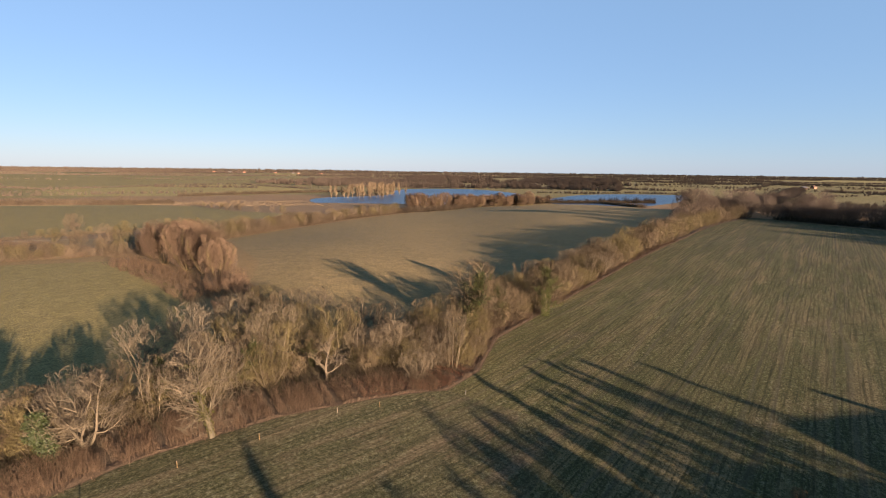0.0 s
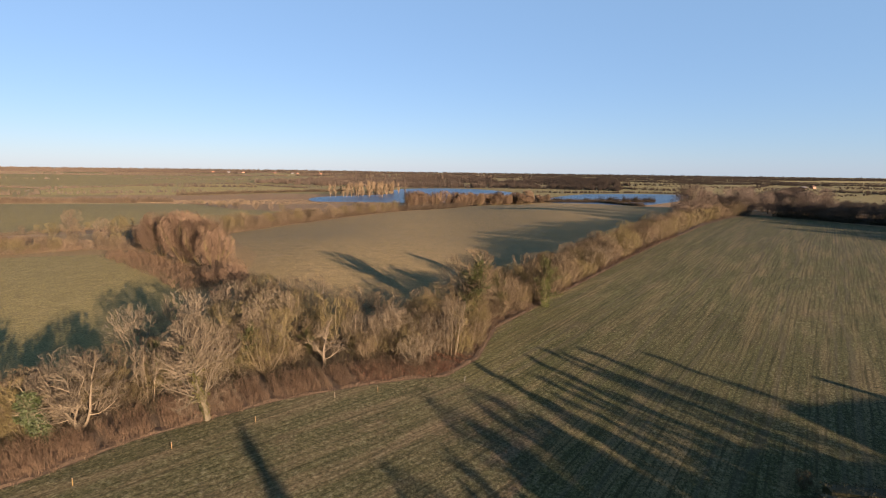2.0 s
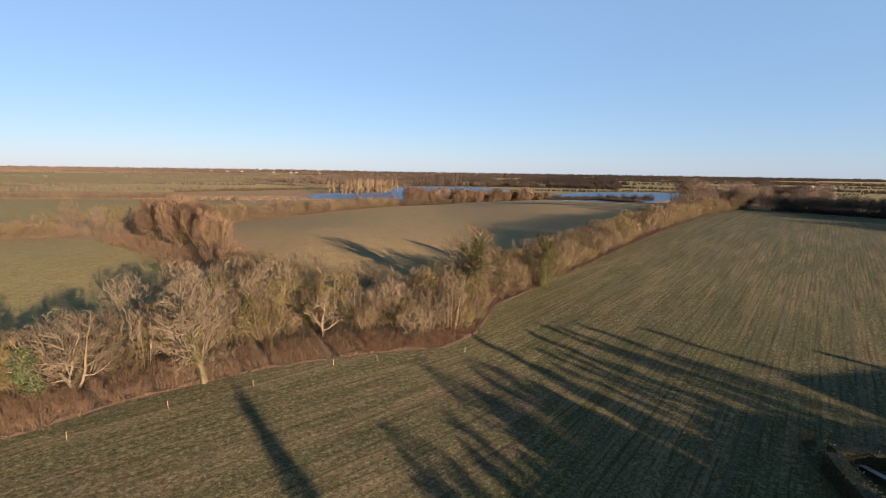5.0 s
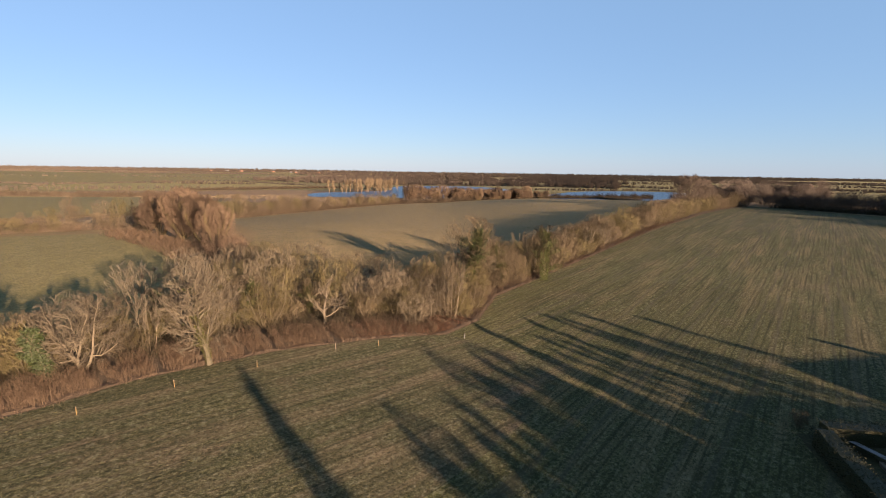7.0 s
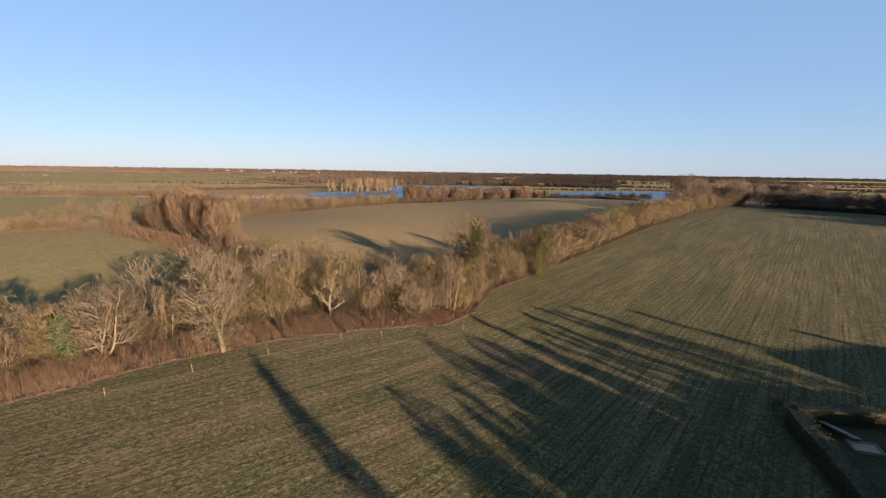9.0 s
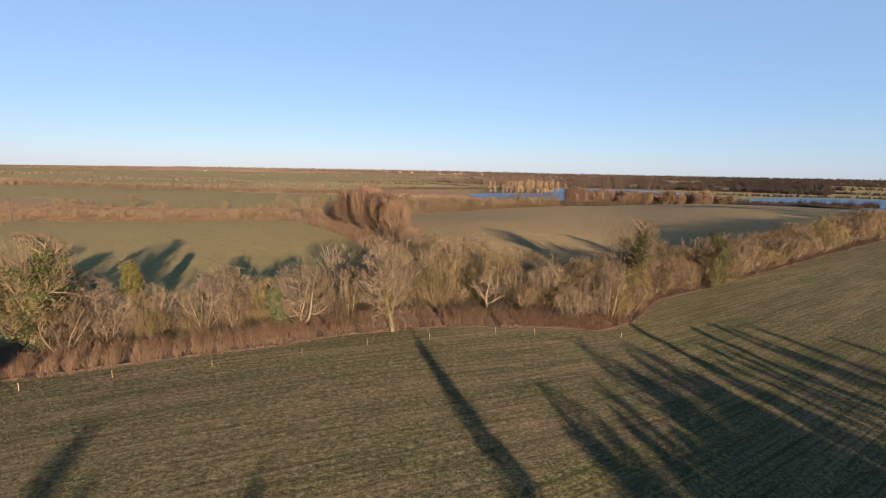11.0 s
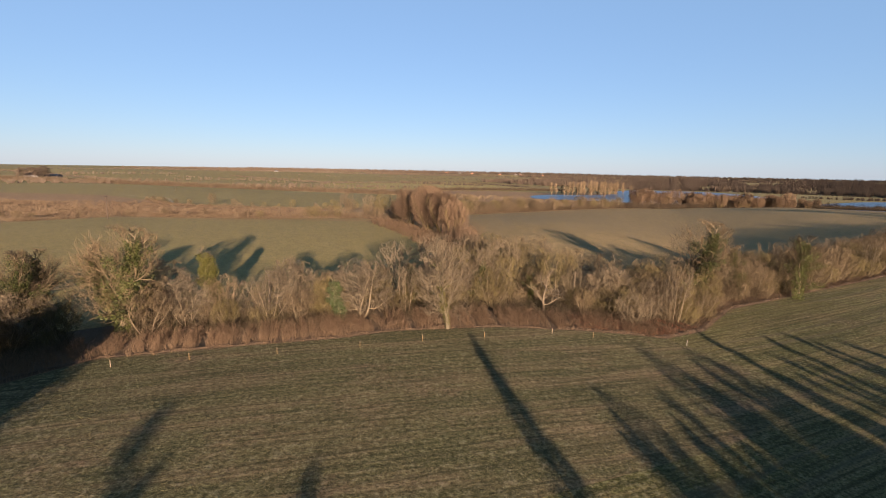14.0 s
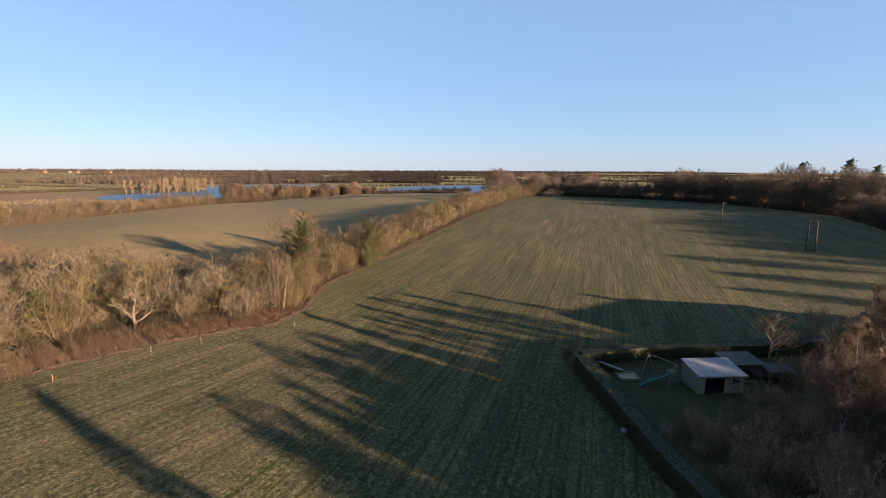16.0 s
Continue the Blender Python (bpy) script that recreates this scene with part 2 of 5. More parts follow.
M_POLE = plain("creosoted_pole", (0.025, 0.019, 0.014), (0.042, 0.032, 0.024), 0.85, 2.0)
M_POST = plain("weathered_post", (0.103, 0.083, 0.057), (0.149, 0.120, 0.086), 0.85, 3.0)
M_YELLOW = plain("yellow_marker_paint", (0.108, 0.068, 0.020), (0.086, 0.054, 0.017), 0.6, 4.0)
M_WHITE = plain("white_paint", (0.154, 0.149, 0.140), (0.131, 0.127, 0.120), 0.6, 2.0)
M_BRICK = plain("red_brick", (0.228, 0.106, 0.068), (0.289, 0.152, 0.099), 0.9, 1.0)
M_TILE = plain("brown_roof_tile", (0.050, 0.034, 0.023), (0.071, 0.048, 0.034), 0.85, 1.0)
M_SLATE = plain("grey_roof", (0.036, 0.034, 0.034), (0.054, 0.053, 0.052), 0.7, 1.0)
M_TIMBER = plain("grey_shed_timber", (0.110, 0.090, 0.071), (0.162, 0.136, 0.106), 0.85, 2.0)
M_CLAD = plain("pale_timber_board", (0.185, 0.145, 0.098), (0.250, 0.198, 0.134), 0.8, 2.0)
M_ROOF = plain("frosted_felt_roof", (0.228, 0.228, 0.236), (0.152, 0.152, 0.160), 0.75, 0.9)
M_DARK = plain("dark_opening", (0.015, 0.014, 0.012), (0.027, 0.023, 0.020), 0.9, 2.0)
M_GREENP = plain("green_plastic", (0.016, 0.073, 0.055), (0.023, 0.091, 0.068), 0.4, 2.0)
M_LITTER = plain("grey_tarpaulin", (0.155, 0.155, 0.155), (0.119, 0.119, 0.121), 0.6, 2.0)


def water():
    m, nt, b = nodes_of("lake_water", 0.30, 0.35)
    # blue base colour stands in for higher sky reflected by the ripples
    b.inputs["Base Color"].default_value = (0.016, 0.036, 0.066, 1)
    b.inputs["IOR"].default_value = 1.33
    f = noisy(nt, coords(nt, (1, 1, 1), 30), 0.9, 5, 0.7)
    bumped(nt, b, f, 1.0, 0.55)
    return m


M_WATER = water()


# ---- small builders ----
def part(name, bm, material, parent, label=""):
    me = bpy.data.meshes.new(name)
    bm.normal_update()
    bm.to_mesh(me)
    bm.free()
    return piece(name, me, material, parent, label)


def piece(name, me, material, parent, label=""):
    if material and not me.materials:
        me.materials.append(material)
    ob = new(name, me)
    if parent is not None:
        ob.parent = parent
    return tagged(ob, label)


def thing(name, m, label, category, group="", kind=""):
    ob = new(name)
    ob.empty_display_size = 0.3
    ob.matrix_basis = m
    return tagged(ob, label, category, group, kind)


def box(bm, x0, y0, z0, x1, y1, z1, m=None, bevel=0.0):
    c = Matrix.Translation(((x0 + x1) / 2, (y0 + y1) / 2, (z0 + z1) / 2)) @ Matrix.Diagonal((x1 - x0, y1 - y0, z1 - z0, 1))
    got = bmesh.ops.create_cube(bm, size=1, matrix=(m @ c) if m else c)
    if bevel:
        edges = list({e for v in got["verts"] for e in v.link_edges})
        bmesh.ops.bevel(bm, geom=edges, offset=bevel, segments=1, affect="EDGES")
    return bm


def rod(bm, a, b, r0, r1=None, n=6):
    a, b = Vector(a), Vector(b)
    m = Matrix.Translation((a + b) / 2) @ (b - a).to_track_quat("Z", "Y").to_matrix().to_4x4()
    bmesh.ops.create_cone(bm, cap_ends=True, segments=n, radius1=r0, radius2=r0 if r1 is None else r1, depth=(b - a).length, matrix=m)
    return bm


def bm_new():
    return bmesh.new()


class Soup:
    """A list of points and faces that grows quickly."""

    def __init__(self):
        self.v, self.f = [], []

    def tube(self, pts, radii, n):
        start = len(self.v)
        last = len(pts) - 1
        for i, p in enumerate(pts):
            d = (pts[min(i + 1, last)] - pts[max(i - 1, 0)])
            if d.length < 1e-6:
                d = Vector((0, 0, 1))
            d.normalize()
            u = d.orthogonal().normalized()
            w = d.cross(u)
            for k in range(n):
                a = 2 * math.pi * k / n
                self.v.append(p + (u * math.cos(a) + w * math.sin(a)) * radii[i])
        for i in range(last):
            for k in range(n):
                a, b = start + i * n + k, start + i * n + (k + 1) % n
                self.f.append((a, b, b + n, a + n))

    def spike(self, p, d, r):
        """A tapered three-sided twig."""
        u = d.orthogonal().normalized() * r
        w = d.cross(u).normalized() * r
        i = len(self.v)
        self.v += [p + u, p - 0.5 * u + 0.87 * w, p - 0.5 * u - 0.87 * w, p + d]
        self.f += [(i, i + 1, i + 3), (i + 1, i + 2, i + 3), (i + 2, i, i + 3)]

    def leaf(self, p, d, u):
        """A folded pointed leaf."""
        i = len(self.v)
        self.v += [p, p + 0.5 * d + u, p + d, p + 0.5 * d - u + 0.15 * d.cross(u) / max(d.length, 1e-6)]
        self.f += [(i, i + 1, i + 2), (i, i + 2, i + 3)]

    def mesh(self, name, material):
        me = bpy.data.meshes.new(name)
        me.from_pydata([tuple(p) for p in self.v], [], self.f)
        me.materials.append(material)
        return me


def rnd_dir(rng):
    while True:
        v = Vector((rng.uniform(-1, 1), rng.uniform(-1, 1), rng.uniform(-1, 1)))
        if 0.05 < v.length < 1:
            return v.normalized()


def bend(rng, d, angle):
    """d turned by about that angle, in degrees, to a random side."""
    side = d.cross(rnd_dir(rng)).normalized()
    a = radians(angle)
    return (d * math.cos(a) + side * math.sin(a)).normalized()


# ---- the lie of the land ----
def S(a):
    a = min(1.0, max(0.0, a))
    return a * a * (3 - 2 * a)


def ground_z(x, y):
    r = math.hypot(x, y)
    z = -0.6 + 3.8 * S((24 - x) / 64) * S((300 - r) / 150)
    z += 3.4 * math.exp(-((x + 20) / 75) ** 2 - ((y - 125) / 55) ** 2)
    z += 5.0 * S((r - 90) / 110) * S((x + 10) / 90) * S((520 - r) / 150)
    z -= 8.0 * S((y - 260) / 280)
    z -= 9 * S((r - 900) / 2800)
    z += 9 * S((r - 930) / 600)
    z += 5 * S((-x - 300) / 900) * S((y - 100) / 600)
    return z


def on_ground(x, y, turn=0.0, scale=1.0, sink=0.05):
    return pose(x, y, ground_z(x, y) - sink, 0, 0, turn) @ Matrix.Scale(scale, 4)


def inside(poly, x, y):
    ok = False
    for (x0, y0), (x1, y1) in zip(poly, poly[1:] + poly[:1]):
        if (y0 > y) != (y1 > y) and x < (x1 - x0) * (y - y0) / (y1 - y0) + x0:
            ok = not ok
    return ok


def along(line, step, rng=None, jitter=0.0):
    """Points along a polyline: x, y and the unit normal to its left."""
    out, carry = [], 0.0
    for (x0, y0), (x1, y1) in zip(line, line[1:]):
        n = math.hypot(x1 - x0, y1 - y0)
        ux, uy = (x1 - x0) / n, (y1 - y0) / n
        s = carry
        while s < n:
            j = rng.uniform(-jitter, jitter) if rng else 0
            out.append((x0 + ux * (s + j), y0 + uy * (s + j), -uy, ux))
            s += step
        carry = s - n
    return out


# the crop field's edge against the hedge belts, from behind the camera to the far corner
EDGE_A = [(-66, -40), (-55, -6), (-50, 11.5), (-48.6, 19), (-40, 27), (-32, 34.4), (-28, 39.8), (-23.3, 44.0), (-17.6, 48.9), (-8.9, 54.2), (-2.8, 57.2), (1.0, 58.6)]
EDGE_B = [(1.0, 58.6), (5.6, 65), (9.7, 78), (23.1, 96.9), (51.4, 133.2), (87.4, 174.2), (114.3, 209), (142.9, 241), (163, 259.6), (178.7, 271)]
CROP = EDGE_A + EDGE_B[1:] + [(190.5, 241), (203, 214), (211, 191), (215, 161), (209, 131), (200, 109), (172, 81), (150, 40), (120, 34), (66, 32), (55, 34), (43, 37.6), (32.3, 38.4), (27, 19.5), (19.5, -18), (16, -60), (0, -80)]
SHEEP = [(-72, -40), (-64, 0), (-60, 20), (-42, 45), (-36, 60), (-47, 86), (-58, 99), (-86, 124), (-115, 121), (-139, 110), (-190, 101), (-198, 71), (-260, -40)]
HILL = [(-34, 74), (-14, 74), (-6, 84), (8, 100), (40, 145), (76, 186), (104, 222), (150, 300), (190, 420), (206, 500), (183, 560), (118, 550), (57, 497), (8, 396), (-26, 343), (-54, 278), (-70, 224), (-78, 170), (-60, 140), (-46, 118), (-40, 96)]
HEADLAND = EDGE_A + [(16, 52), (6, 36), (-14, 12), (-30, -40)]
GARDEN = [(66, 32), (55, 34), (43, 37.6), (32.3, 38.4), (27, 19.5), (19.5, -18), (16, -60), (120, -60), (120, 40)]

WOOD_R = [(140, 5), (152, 45), (170, 78), (202, 109), (211, 131), (216, 161), (213, 191), (206, 216), (193, 240), (181, 262)]


def strip(line, width):
    """The outline of a strip along one side of a line."""
    out = []
    for (x0, y0), (x1, y1) in zip(line, line[1:]):
        n = math.hypot(x1 - x0, y1 - y0)
        out.append(((x0 + x1) / 2 - (y1 - y0) / n * width, (y0 + y1) / 2 + (x1 - x0) / n * width))
    return line + out[::-1]


# leaf litter under the belts and the wood, darkened to add shade beneath them
LITTER_A, LITTER_B, LITTER_R = strip(EDGE_A[2:], 13.0), strip(EDGE_B, 8.0), strip(WOOD_R, -45.0)


def ground_sheet():
    """One sheet out to the horizon, cut along the field edges, with a surface for each field."""
    def steps(near0, near1, end0, end1, step):
        mid = list(np.arange(near0, near1 + 0.01, step))
        up, s = [near1], step
        while up[-1] < end1:
            s *= 1.075
            up.append(up[-1] + s)
        down, s = [near0], step
        while down[-1] > end0:
            s *= 1.075
            down.append(down[-1] - s)
        return down[:0:-1] + mid + up[1:]
    xs, ys = steps(-110, 110, -4700, 4700, 2.2), steps(-50, 170, -900, 4850, 2.2)
    bm = bmesh.new()
    vs = [[bm.verts.new((x, y, ground_z(x, y))) for x in xs] for y in ys]
    for j in range(len(ys) - 1):
        for i in range(len(xs) - 1):
            bm.faces.new((vs[j][i], vs[j][i + 1], vs[j + 1][i + 1], vs[j + 1][i]))
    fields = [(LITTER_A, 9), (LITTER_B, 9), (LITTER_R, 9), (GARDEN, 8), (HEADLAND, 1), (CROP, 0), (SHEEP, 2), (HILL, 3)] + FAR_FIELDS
    for poly, _ in fields:
        for (x0, y0), (x1, y1) in zip(poly, poly[1:] + poly[:1]):
            pad = 4 + 0.05 * max(abs(x0), abs(y0), abs(x1), abs(y1))
            lo_x, hi_x, lo_y, hi_y = min(x0, x1) - pad, max(x0, x1) + pad, min(y0, y1) - pad, max(y0, y1) + pad
            faces = []
            for f in bm.faces:
                c = f.verts[0].co
                if lo_x < c.x < hi_x and lo_y < c.y < hi_y:
                    faces.append(f)
            geom = faces + list({e for f in faces for e in f.edges}) + list({v for f in faces for v in f.verts})
            n = Vector((y1 - y0, x0 - x1, 0)).normalized()
            bmesh.ops.bisect_plane(bm, geom=geom, dist=0.02, plane_co=(x0, y0, 0), plane_no=n)
    for f in bm.faces:
        c = f.calc_center_median()
        r = math.hypot(c.x, c.y)
        f.material_index = 4 if r < 230 else (7 if r < 700 else 5)
        f.smooth = True
        for poly, k in fields:
            if inside(poly, c.x, c.y):
                f.material_index = k
                break
    me = bpy.data.meshes.new("ground")
    bm.to_mesh(me)
    bm.free()
    for m in (M_CROP, M_HEAD, M_PAST, M_HILL, M_ROUGH, M_FARG, M_FART, M_FARB, M_LAWN, M_LEAFL):
        me.materials.append(m)
    return tagged(new("ground", me), "rolling winter farmland of frosted crop, pasture and rough ground", "ground", kind="structure")


FAR_FIELDS = [
    ([(-169, 184), (-150, 205), (-118, 250), (-100, 320), (-152, 346), (-221, 423), (-290, 424), (-353, 380), (-760, 270), (-446, 165), (-363, 196), (-250, 175)], 5),
    ([(-480, 575), (-322, 604), (-207, 720), (-241, 840), (-420, 985), (-511, 900), (-577, 690)], 6),
    ([(-700, 560), (-500, 590), (-590, 700), (-620, 850), (-1000, 800)], 5),
    ([(-1500, 900), (-700, 1050), (-600, 1300), (-900, 1700), (-1800, 1300)], 5),
    ([(300, 960), (440, 860), (640, 1200), (480, 1500)], 5),
    ([(400, 480), (470, 470), (1080, 1150), (790, 1000)], 5),
    ([(100, 940), (240, 930), (260, 1150), (100, 1150)], 5),
    ([(-600, 1600), (-300, 1700), (-300, 2300), (-800, 2300)], 6),
    ([(700, 1500), (1300, 1500), (1500, 2200), (700, 2300)], 5),
    ([(0, 1900), (500, 1900), (500, 2700), (-100, 2700)], 6),
    ([(1200, 700), (2200, 700), (2400, 1300), (1300, 1200)], 5),
    ([(1500, 1800), (2600, 1700), (2800, 2700), (1500, 2600)], 6),
]
GROUND = ground_sheet()


def lake(name, outline, label):
    bm = bmesh.new()
    top = [bm.verts.new((x, y, -8.42)) for x, y in outline]
    low = [bm.verts.new((x, y, -9.4)) for x, y in outline]
    bm.faces.new(top)
    n = len(top)
    for i in range(n):
        bm.faces.new((low[i], low[(i + 1) % n], top[(i + 1) % n], top[i]))
    bmesh.ops.triangulate(bm, faces=[f for f in bm.faces if len(f.verts) > 4])
    tagged(part(name, bm, M_WATER, None, label), category="water", kind="structure")


def rounded(pts, times=2):
    for _ in range(times):
        out = []
        for (x0, y0), (x1, y1) in zip(pts, pts[1:] + pts[:1]):
            out += [(0.75 * x0 + 0.25 * x1, 0.75 * y0 + 0.25 * y1), (0.25 * x0 + 0.75 * x1, 0.25 * y0 + 0.75 * y1)]
        pts = out
    return pts


lake("water", rounded([(-160, 550), (-104, 470), (-52, 466), (0, 495), (60, 520), (100, 560), (125, 640), (120, 800), (70, 915), (10, 925), (-66, 900), (-90, 800), (-66, 720), (-105, 645), (-155, 615)]), "wind-rippled blue lake between bare woods and reed banks")
lake("water", rounded([(119, 540), (166, 546), (204, 510), (250, 550), (310, 615), (410, 780), (330, 800), (225, 770), (140, 640)]), "wind-rippled blue lake behind a thorn hedge")


# ---- trees ----
def grow(rng, H, stems=1, fan=8, r=0.18, limbs=12, subs=6, spikes=6, twigs=3, up=0.35, angle=52, bare=0.28, spread=0.34, twig=0.55, thin=0.016, crook=0.10):
    """Wood (stems and limbs) and crown (branches and twigs) of one leafless tree."""
    wood, crown = Soup(), Soup()
    tracks, boughs = [], []
    for s in range(stems):
        a = 2 * math.pi * (s + rng.random() * 0.7) / stems
        d = Vector((math.cos(a), math.sin(a), 0)) * math.sin(radians(fan * rng.uniform(0.5, 1.3))) * (1 if stems > 1 else 0.4)
        d.z = 1
        d.normalize()
        p = Vector((math.cos(a), math.sin(a), 0)) * (0.22 * math.sqrt(stems - 1)) + Vector((0, 0, -0.2))
        L, n = H * rng.uniform(0.82, 1.0) / max(d.z, 0.6), 7
        pts, rad = [p], [r * 1.25]
        for i in range(1, n + 1):
            d = (d + rnd_dir(rng) * crook + Vector((0, 0, 0.04))).normalized()
            p = p + d * (L / n)
            pts.append(p)
            rad.append(r * (1 - 0.88 * i / n))
        wood.tube(pts, rad, 6)
        tracks.append(pts)
        for k in range(limbs):
            t = bare + (1 - bare) * ((k + rng.random()) / limbs)
            i = min(n - 1, int(t * n))
            q = pts[i].lerp(pts[i + 1], t * n - i)
            ax = (pts[i + 1] - pts[i]).normalized()
            ld = (bend(rng, ax, angle * rng.uniform(0.75, 1.2)) + Vector((0, 0, up * rng.uniform(0.3, 1)))).normalized()
            ll = H * spread * rng.uniform(0.7, 1.15) * (1 - 0.55 * max(0, t - 0.45) / 0.55)
            lp, lr, lpts, lrad = q, r * 0.42 * (1 - 0.6 * t) + 0.012, [q], [r * 0.42 * (1 - 0.6 * t) + 0.012]
            for j in range(4):
                ld = (ld + rnd_dir(rng) * crook * 2.2 + Vector((0, 0, 0.10))).normalized()
                lp = lp + ld * (ll / 4)
                lpts.append(lp)
                lrad.append(lr * (1 - 0.8 * (j + 1) / 4))
            wood.tube(lpts, lrad, 4)
            if k < limbs * 0.7:
                boughs.append(lpts[:4])
            for m in range(subs):
                u = 0.25 + 0.75 * (m + rng.random()) / subs
                j = min(3, int(u * 4))
                b0 = lpts[j].lerp(lpts[j + 1], u * 4 - j)
                bd = (bend(rng, (lpts[j + 1] - lpts[j]).normalized(), rng.uniform(22, 58)) + Vector((0, 0, up * 0.5))).normalized()
                bl = ll * rng.uniform(0.28, 0.5)
                b1 = b0 + bd * bl * 0.5
                bd2 = (bd + rnd_dir(rng) * 0.3 + Vector((0, 0, 0.1))).normalized()
                b2 = b1 + bd2 * bl * 0.5
                crown.tube([b0, b1, b2], [thin * 2.0, thin * 1.4, thin * 0.5], 3)
                for s2 in range(spikes):
                    v = (s2 + rng.random()) / spikes
                    c0 = b0.lerp(b1, 2 * v) if v < 0.5 else b1.lerp(b2, 2 * v - 1)
                    cd = (bend(rng, bd2, rng.uniform(25, 60)) + Vector((0, 0, up * 0.3))).normalized()
                    cl = twig * rng.uniform(0.6, 1.4)
                    crown.spike(c0, cd * cl, thin)
                    for _ in range(twigs):
                        w = rng.uniform(0.2, 0.9)
                        crown.spike(c0 + cd * cl * w, bend(rng, cd, rng.uniform(30, 60)) * cl * rng.uniform(0.35, 0.75), thin * 0.75)
    return wood, crown, tracks * max(1, len(boughs) // max(1, len(tracks))) + boughs


def leaves_round(rng, tracks, low, high, radius, count, size):
    """Ivy: leaves in a ragged sleeve round the stems."""
    soup = Soup()
    for _ in range(count):
        pts = rng.choice(tracks)
        t = (low + (high - low) * rng.random() ** 0.8) * (len(pts) - 1)
        i = min(len(pts) - 2, int(t))
        c = pts[i].lerp(pts[i + 1], t - i)
        lump = 0.65 + 0.6 * noise.noise(c * 0.9 + Vector((rng.uniform(-0.3, 0.3),) * 3))
        out = rnd_dir(rng)
        out.z *= 0.5
        R = radius * lump * (1.05 - 0.55 * (t / len(pts))) * (0.55 + 0.45 * rng.random())
        d = (out + rnd_dir(rng) * 0.9 + Vector((0, 0, -0.5))).normalized() * size * rng.uniform(0.7, 1.4)
        soup.leaf(c + out * R, d, d.orthogonal().normalized() * size * 0.42)
    return soup


def rounded_in(p, mid, wide, high, seed):
    """Draws a point that sticks out of a lumpy dome back towards it."""
    d = p - mid
    n = math.sqrt((d.x * d.x + d.y * d.y) / wide ** 2 + (d.z / high) ** 2)
    if n < 0.5:
        return p
    top = 0.95 + 0.10 * noise.noise(d.normalized() * 2.2 + Vector((seed, 0, 0)))
    return mid + d * ((top + 0.22 * (n - top)) / n) if n > top else p


def fill(rng, crown, count, H, dome, twig, thin):
    """Fine twigs in lumps all through a crown's dome."""
    seed = Vector((rng.uniform(0, 50), 0, 0))
    mid = Vector((0, 0, H * dome[1]))
    while count:
        d = rnd_dir(rng) * rng.random() ** 0.4
        if noise.noise(d * 2.6 + seed) < rng.uniform(-0.5, 0.25):
            continue
        p = mid + Vector((d.x * H * dome[0], d.y * H * dome[0], d.z * H * (1 - dome[1]))) * 0.93
        if p.z < 0.08 * H:
            continue
        a = (d + Vector((0, 0, 0.55)) + rnd_dir(rng) * 0.7).normalized() * twig * rng.uniform(0.7, 1.5)
        crown.spike(p - a * 0.5, a, thin * 0.85)
        crown.spike(p, bend(rng, a.normalized(), rng.uniform(25, 55)) * a.length * 0.6, thin * 0.7)
        count -= 1


class Kind:
    """Meshes of one sort of tree, shared by all that stand."""

    def __init__(self, name, seed, wood_mat, crown_mat, label, category="tree", ivy=None, ivy_mat=None, dome=None, fuzz=0, **how):
        rng = random.Random(seed)
        wood, crown, tracks = grow(rng, **how)
        if dome:
            H = how["H"]
            mid = Vector((0, 0, H * dome[1]))
            for soup in (wood, crown):
                soup.v = [rounded_in(p, mid, H * dome[0], H * (1 - dome[1]), seed) for p in soup.v]
        if fuzz:
            fill(rng, crown, fuzz, how["H"], dome, how["twig"], how["thin"])
        self.name, self.label, self.category = name, label, category
        self.parts = [("trunk", wood.mesh("trunk", wood_mat), ""), ("crown", crown.mesh("crown", crown_mat), "")]
        if ivy:
            self.parts.append(("ivy", leaves_round(rng, tracks, *ivy).mesh("ivy", ivy_mat or M_IVY), "glossy green ivy leaves"))

    def plant(self, x, y, turn=0.0, scale=1.0, tall=1.0, lean=0.0, group="", label="", sink=0.05, z=None):
        m = pose(x, y, (ground_z(x, y) if z is None else z) - sink, lean, 0, turn)
        ob = thing(self.name, m, label or self.label, self.category, group)
        ob.scale = (scale, scale, scale * tall)
        for n, me, lab in self.parts:
            piece(n, me, None, ob, lab)
        return ob


K_ASH = Kind("ash_tree", 11, M_BARK, M_GREY, "bare ash tree with a dense pale domed crown", fuzz=1000, dome=(0.38, 0.5), H=11.5, r=0.27, limbs=30, subs=8, spikes=6, twigs=2, angle=64, bare=0.13, spread=0.40, up=0.3, crook=0.2, twig=0.6, thin=0.022, ivy=(0.03, 0.40, 0.5, 1500, 0.13), ivy_mat=M_IVYB)
K_DEAD = Kind("dead_tree", 5, M_PALE, M_PALE, "dead tree with bleached bare limbs above the scrub", H=6.2, r=0.26, limbs=16, subs=7, spikes=5, twigs=0, angle=66, bare=0.2, spread=0.60, up=0.2, twig=0.6, thin=0.02, crook=0.22)
K_OLDW = Kind("old_tree", 8, M_LIMB, M_GREY, "old leafless tree with pale twisted limbs", fuzz=700, dome=(0.55, 0.5), H=8.0, r=0.15, stems=3, fan=24, limbs=12, subs=7, spikes=6, twigs=1, angle=62, bare=0.15, spread=0.44, up=0.2, twig=0.65, thin=0.024, crook=0.24)
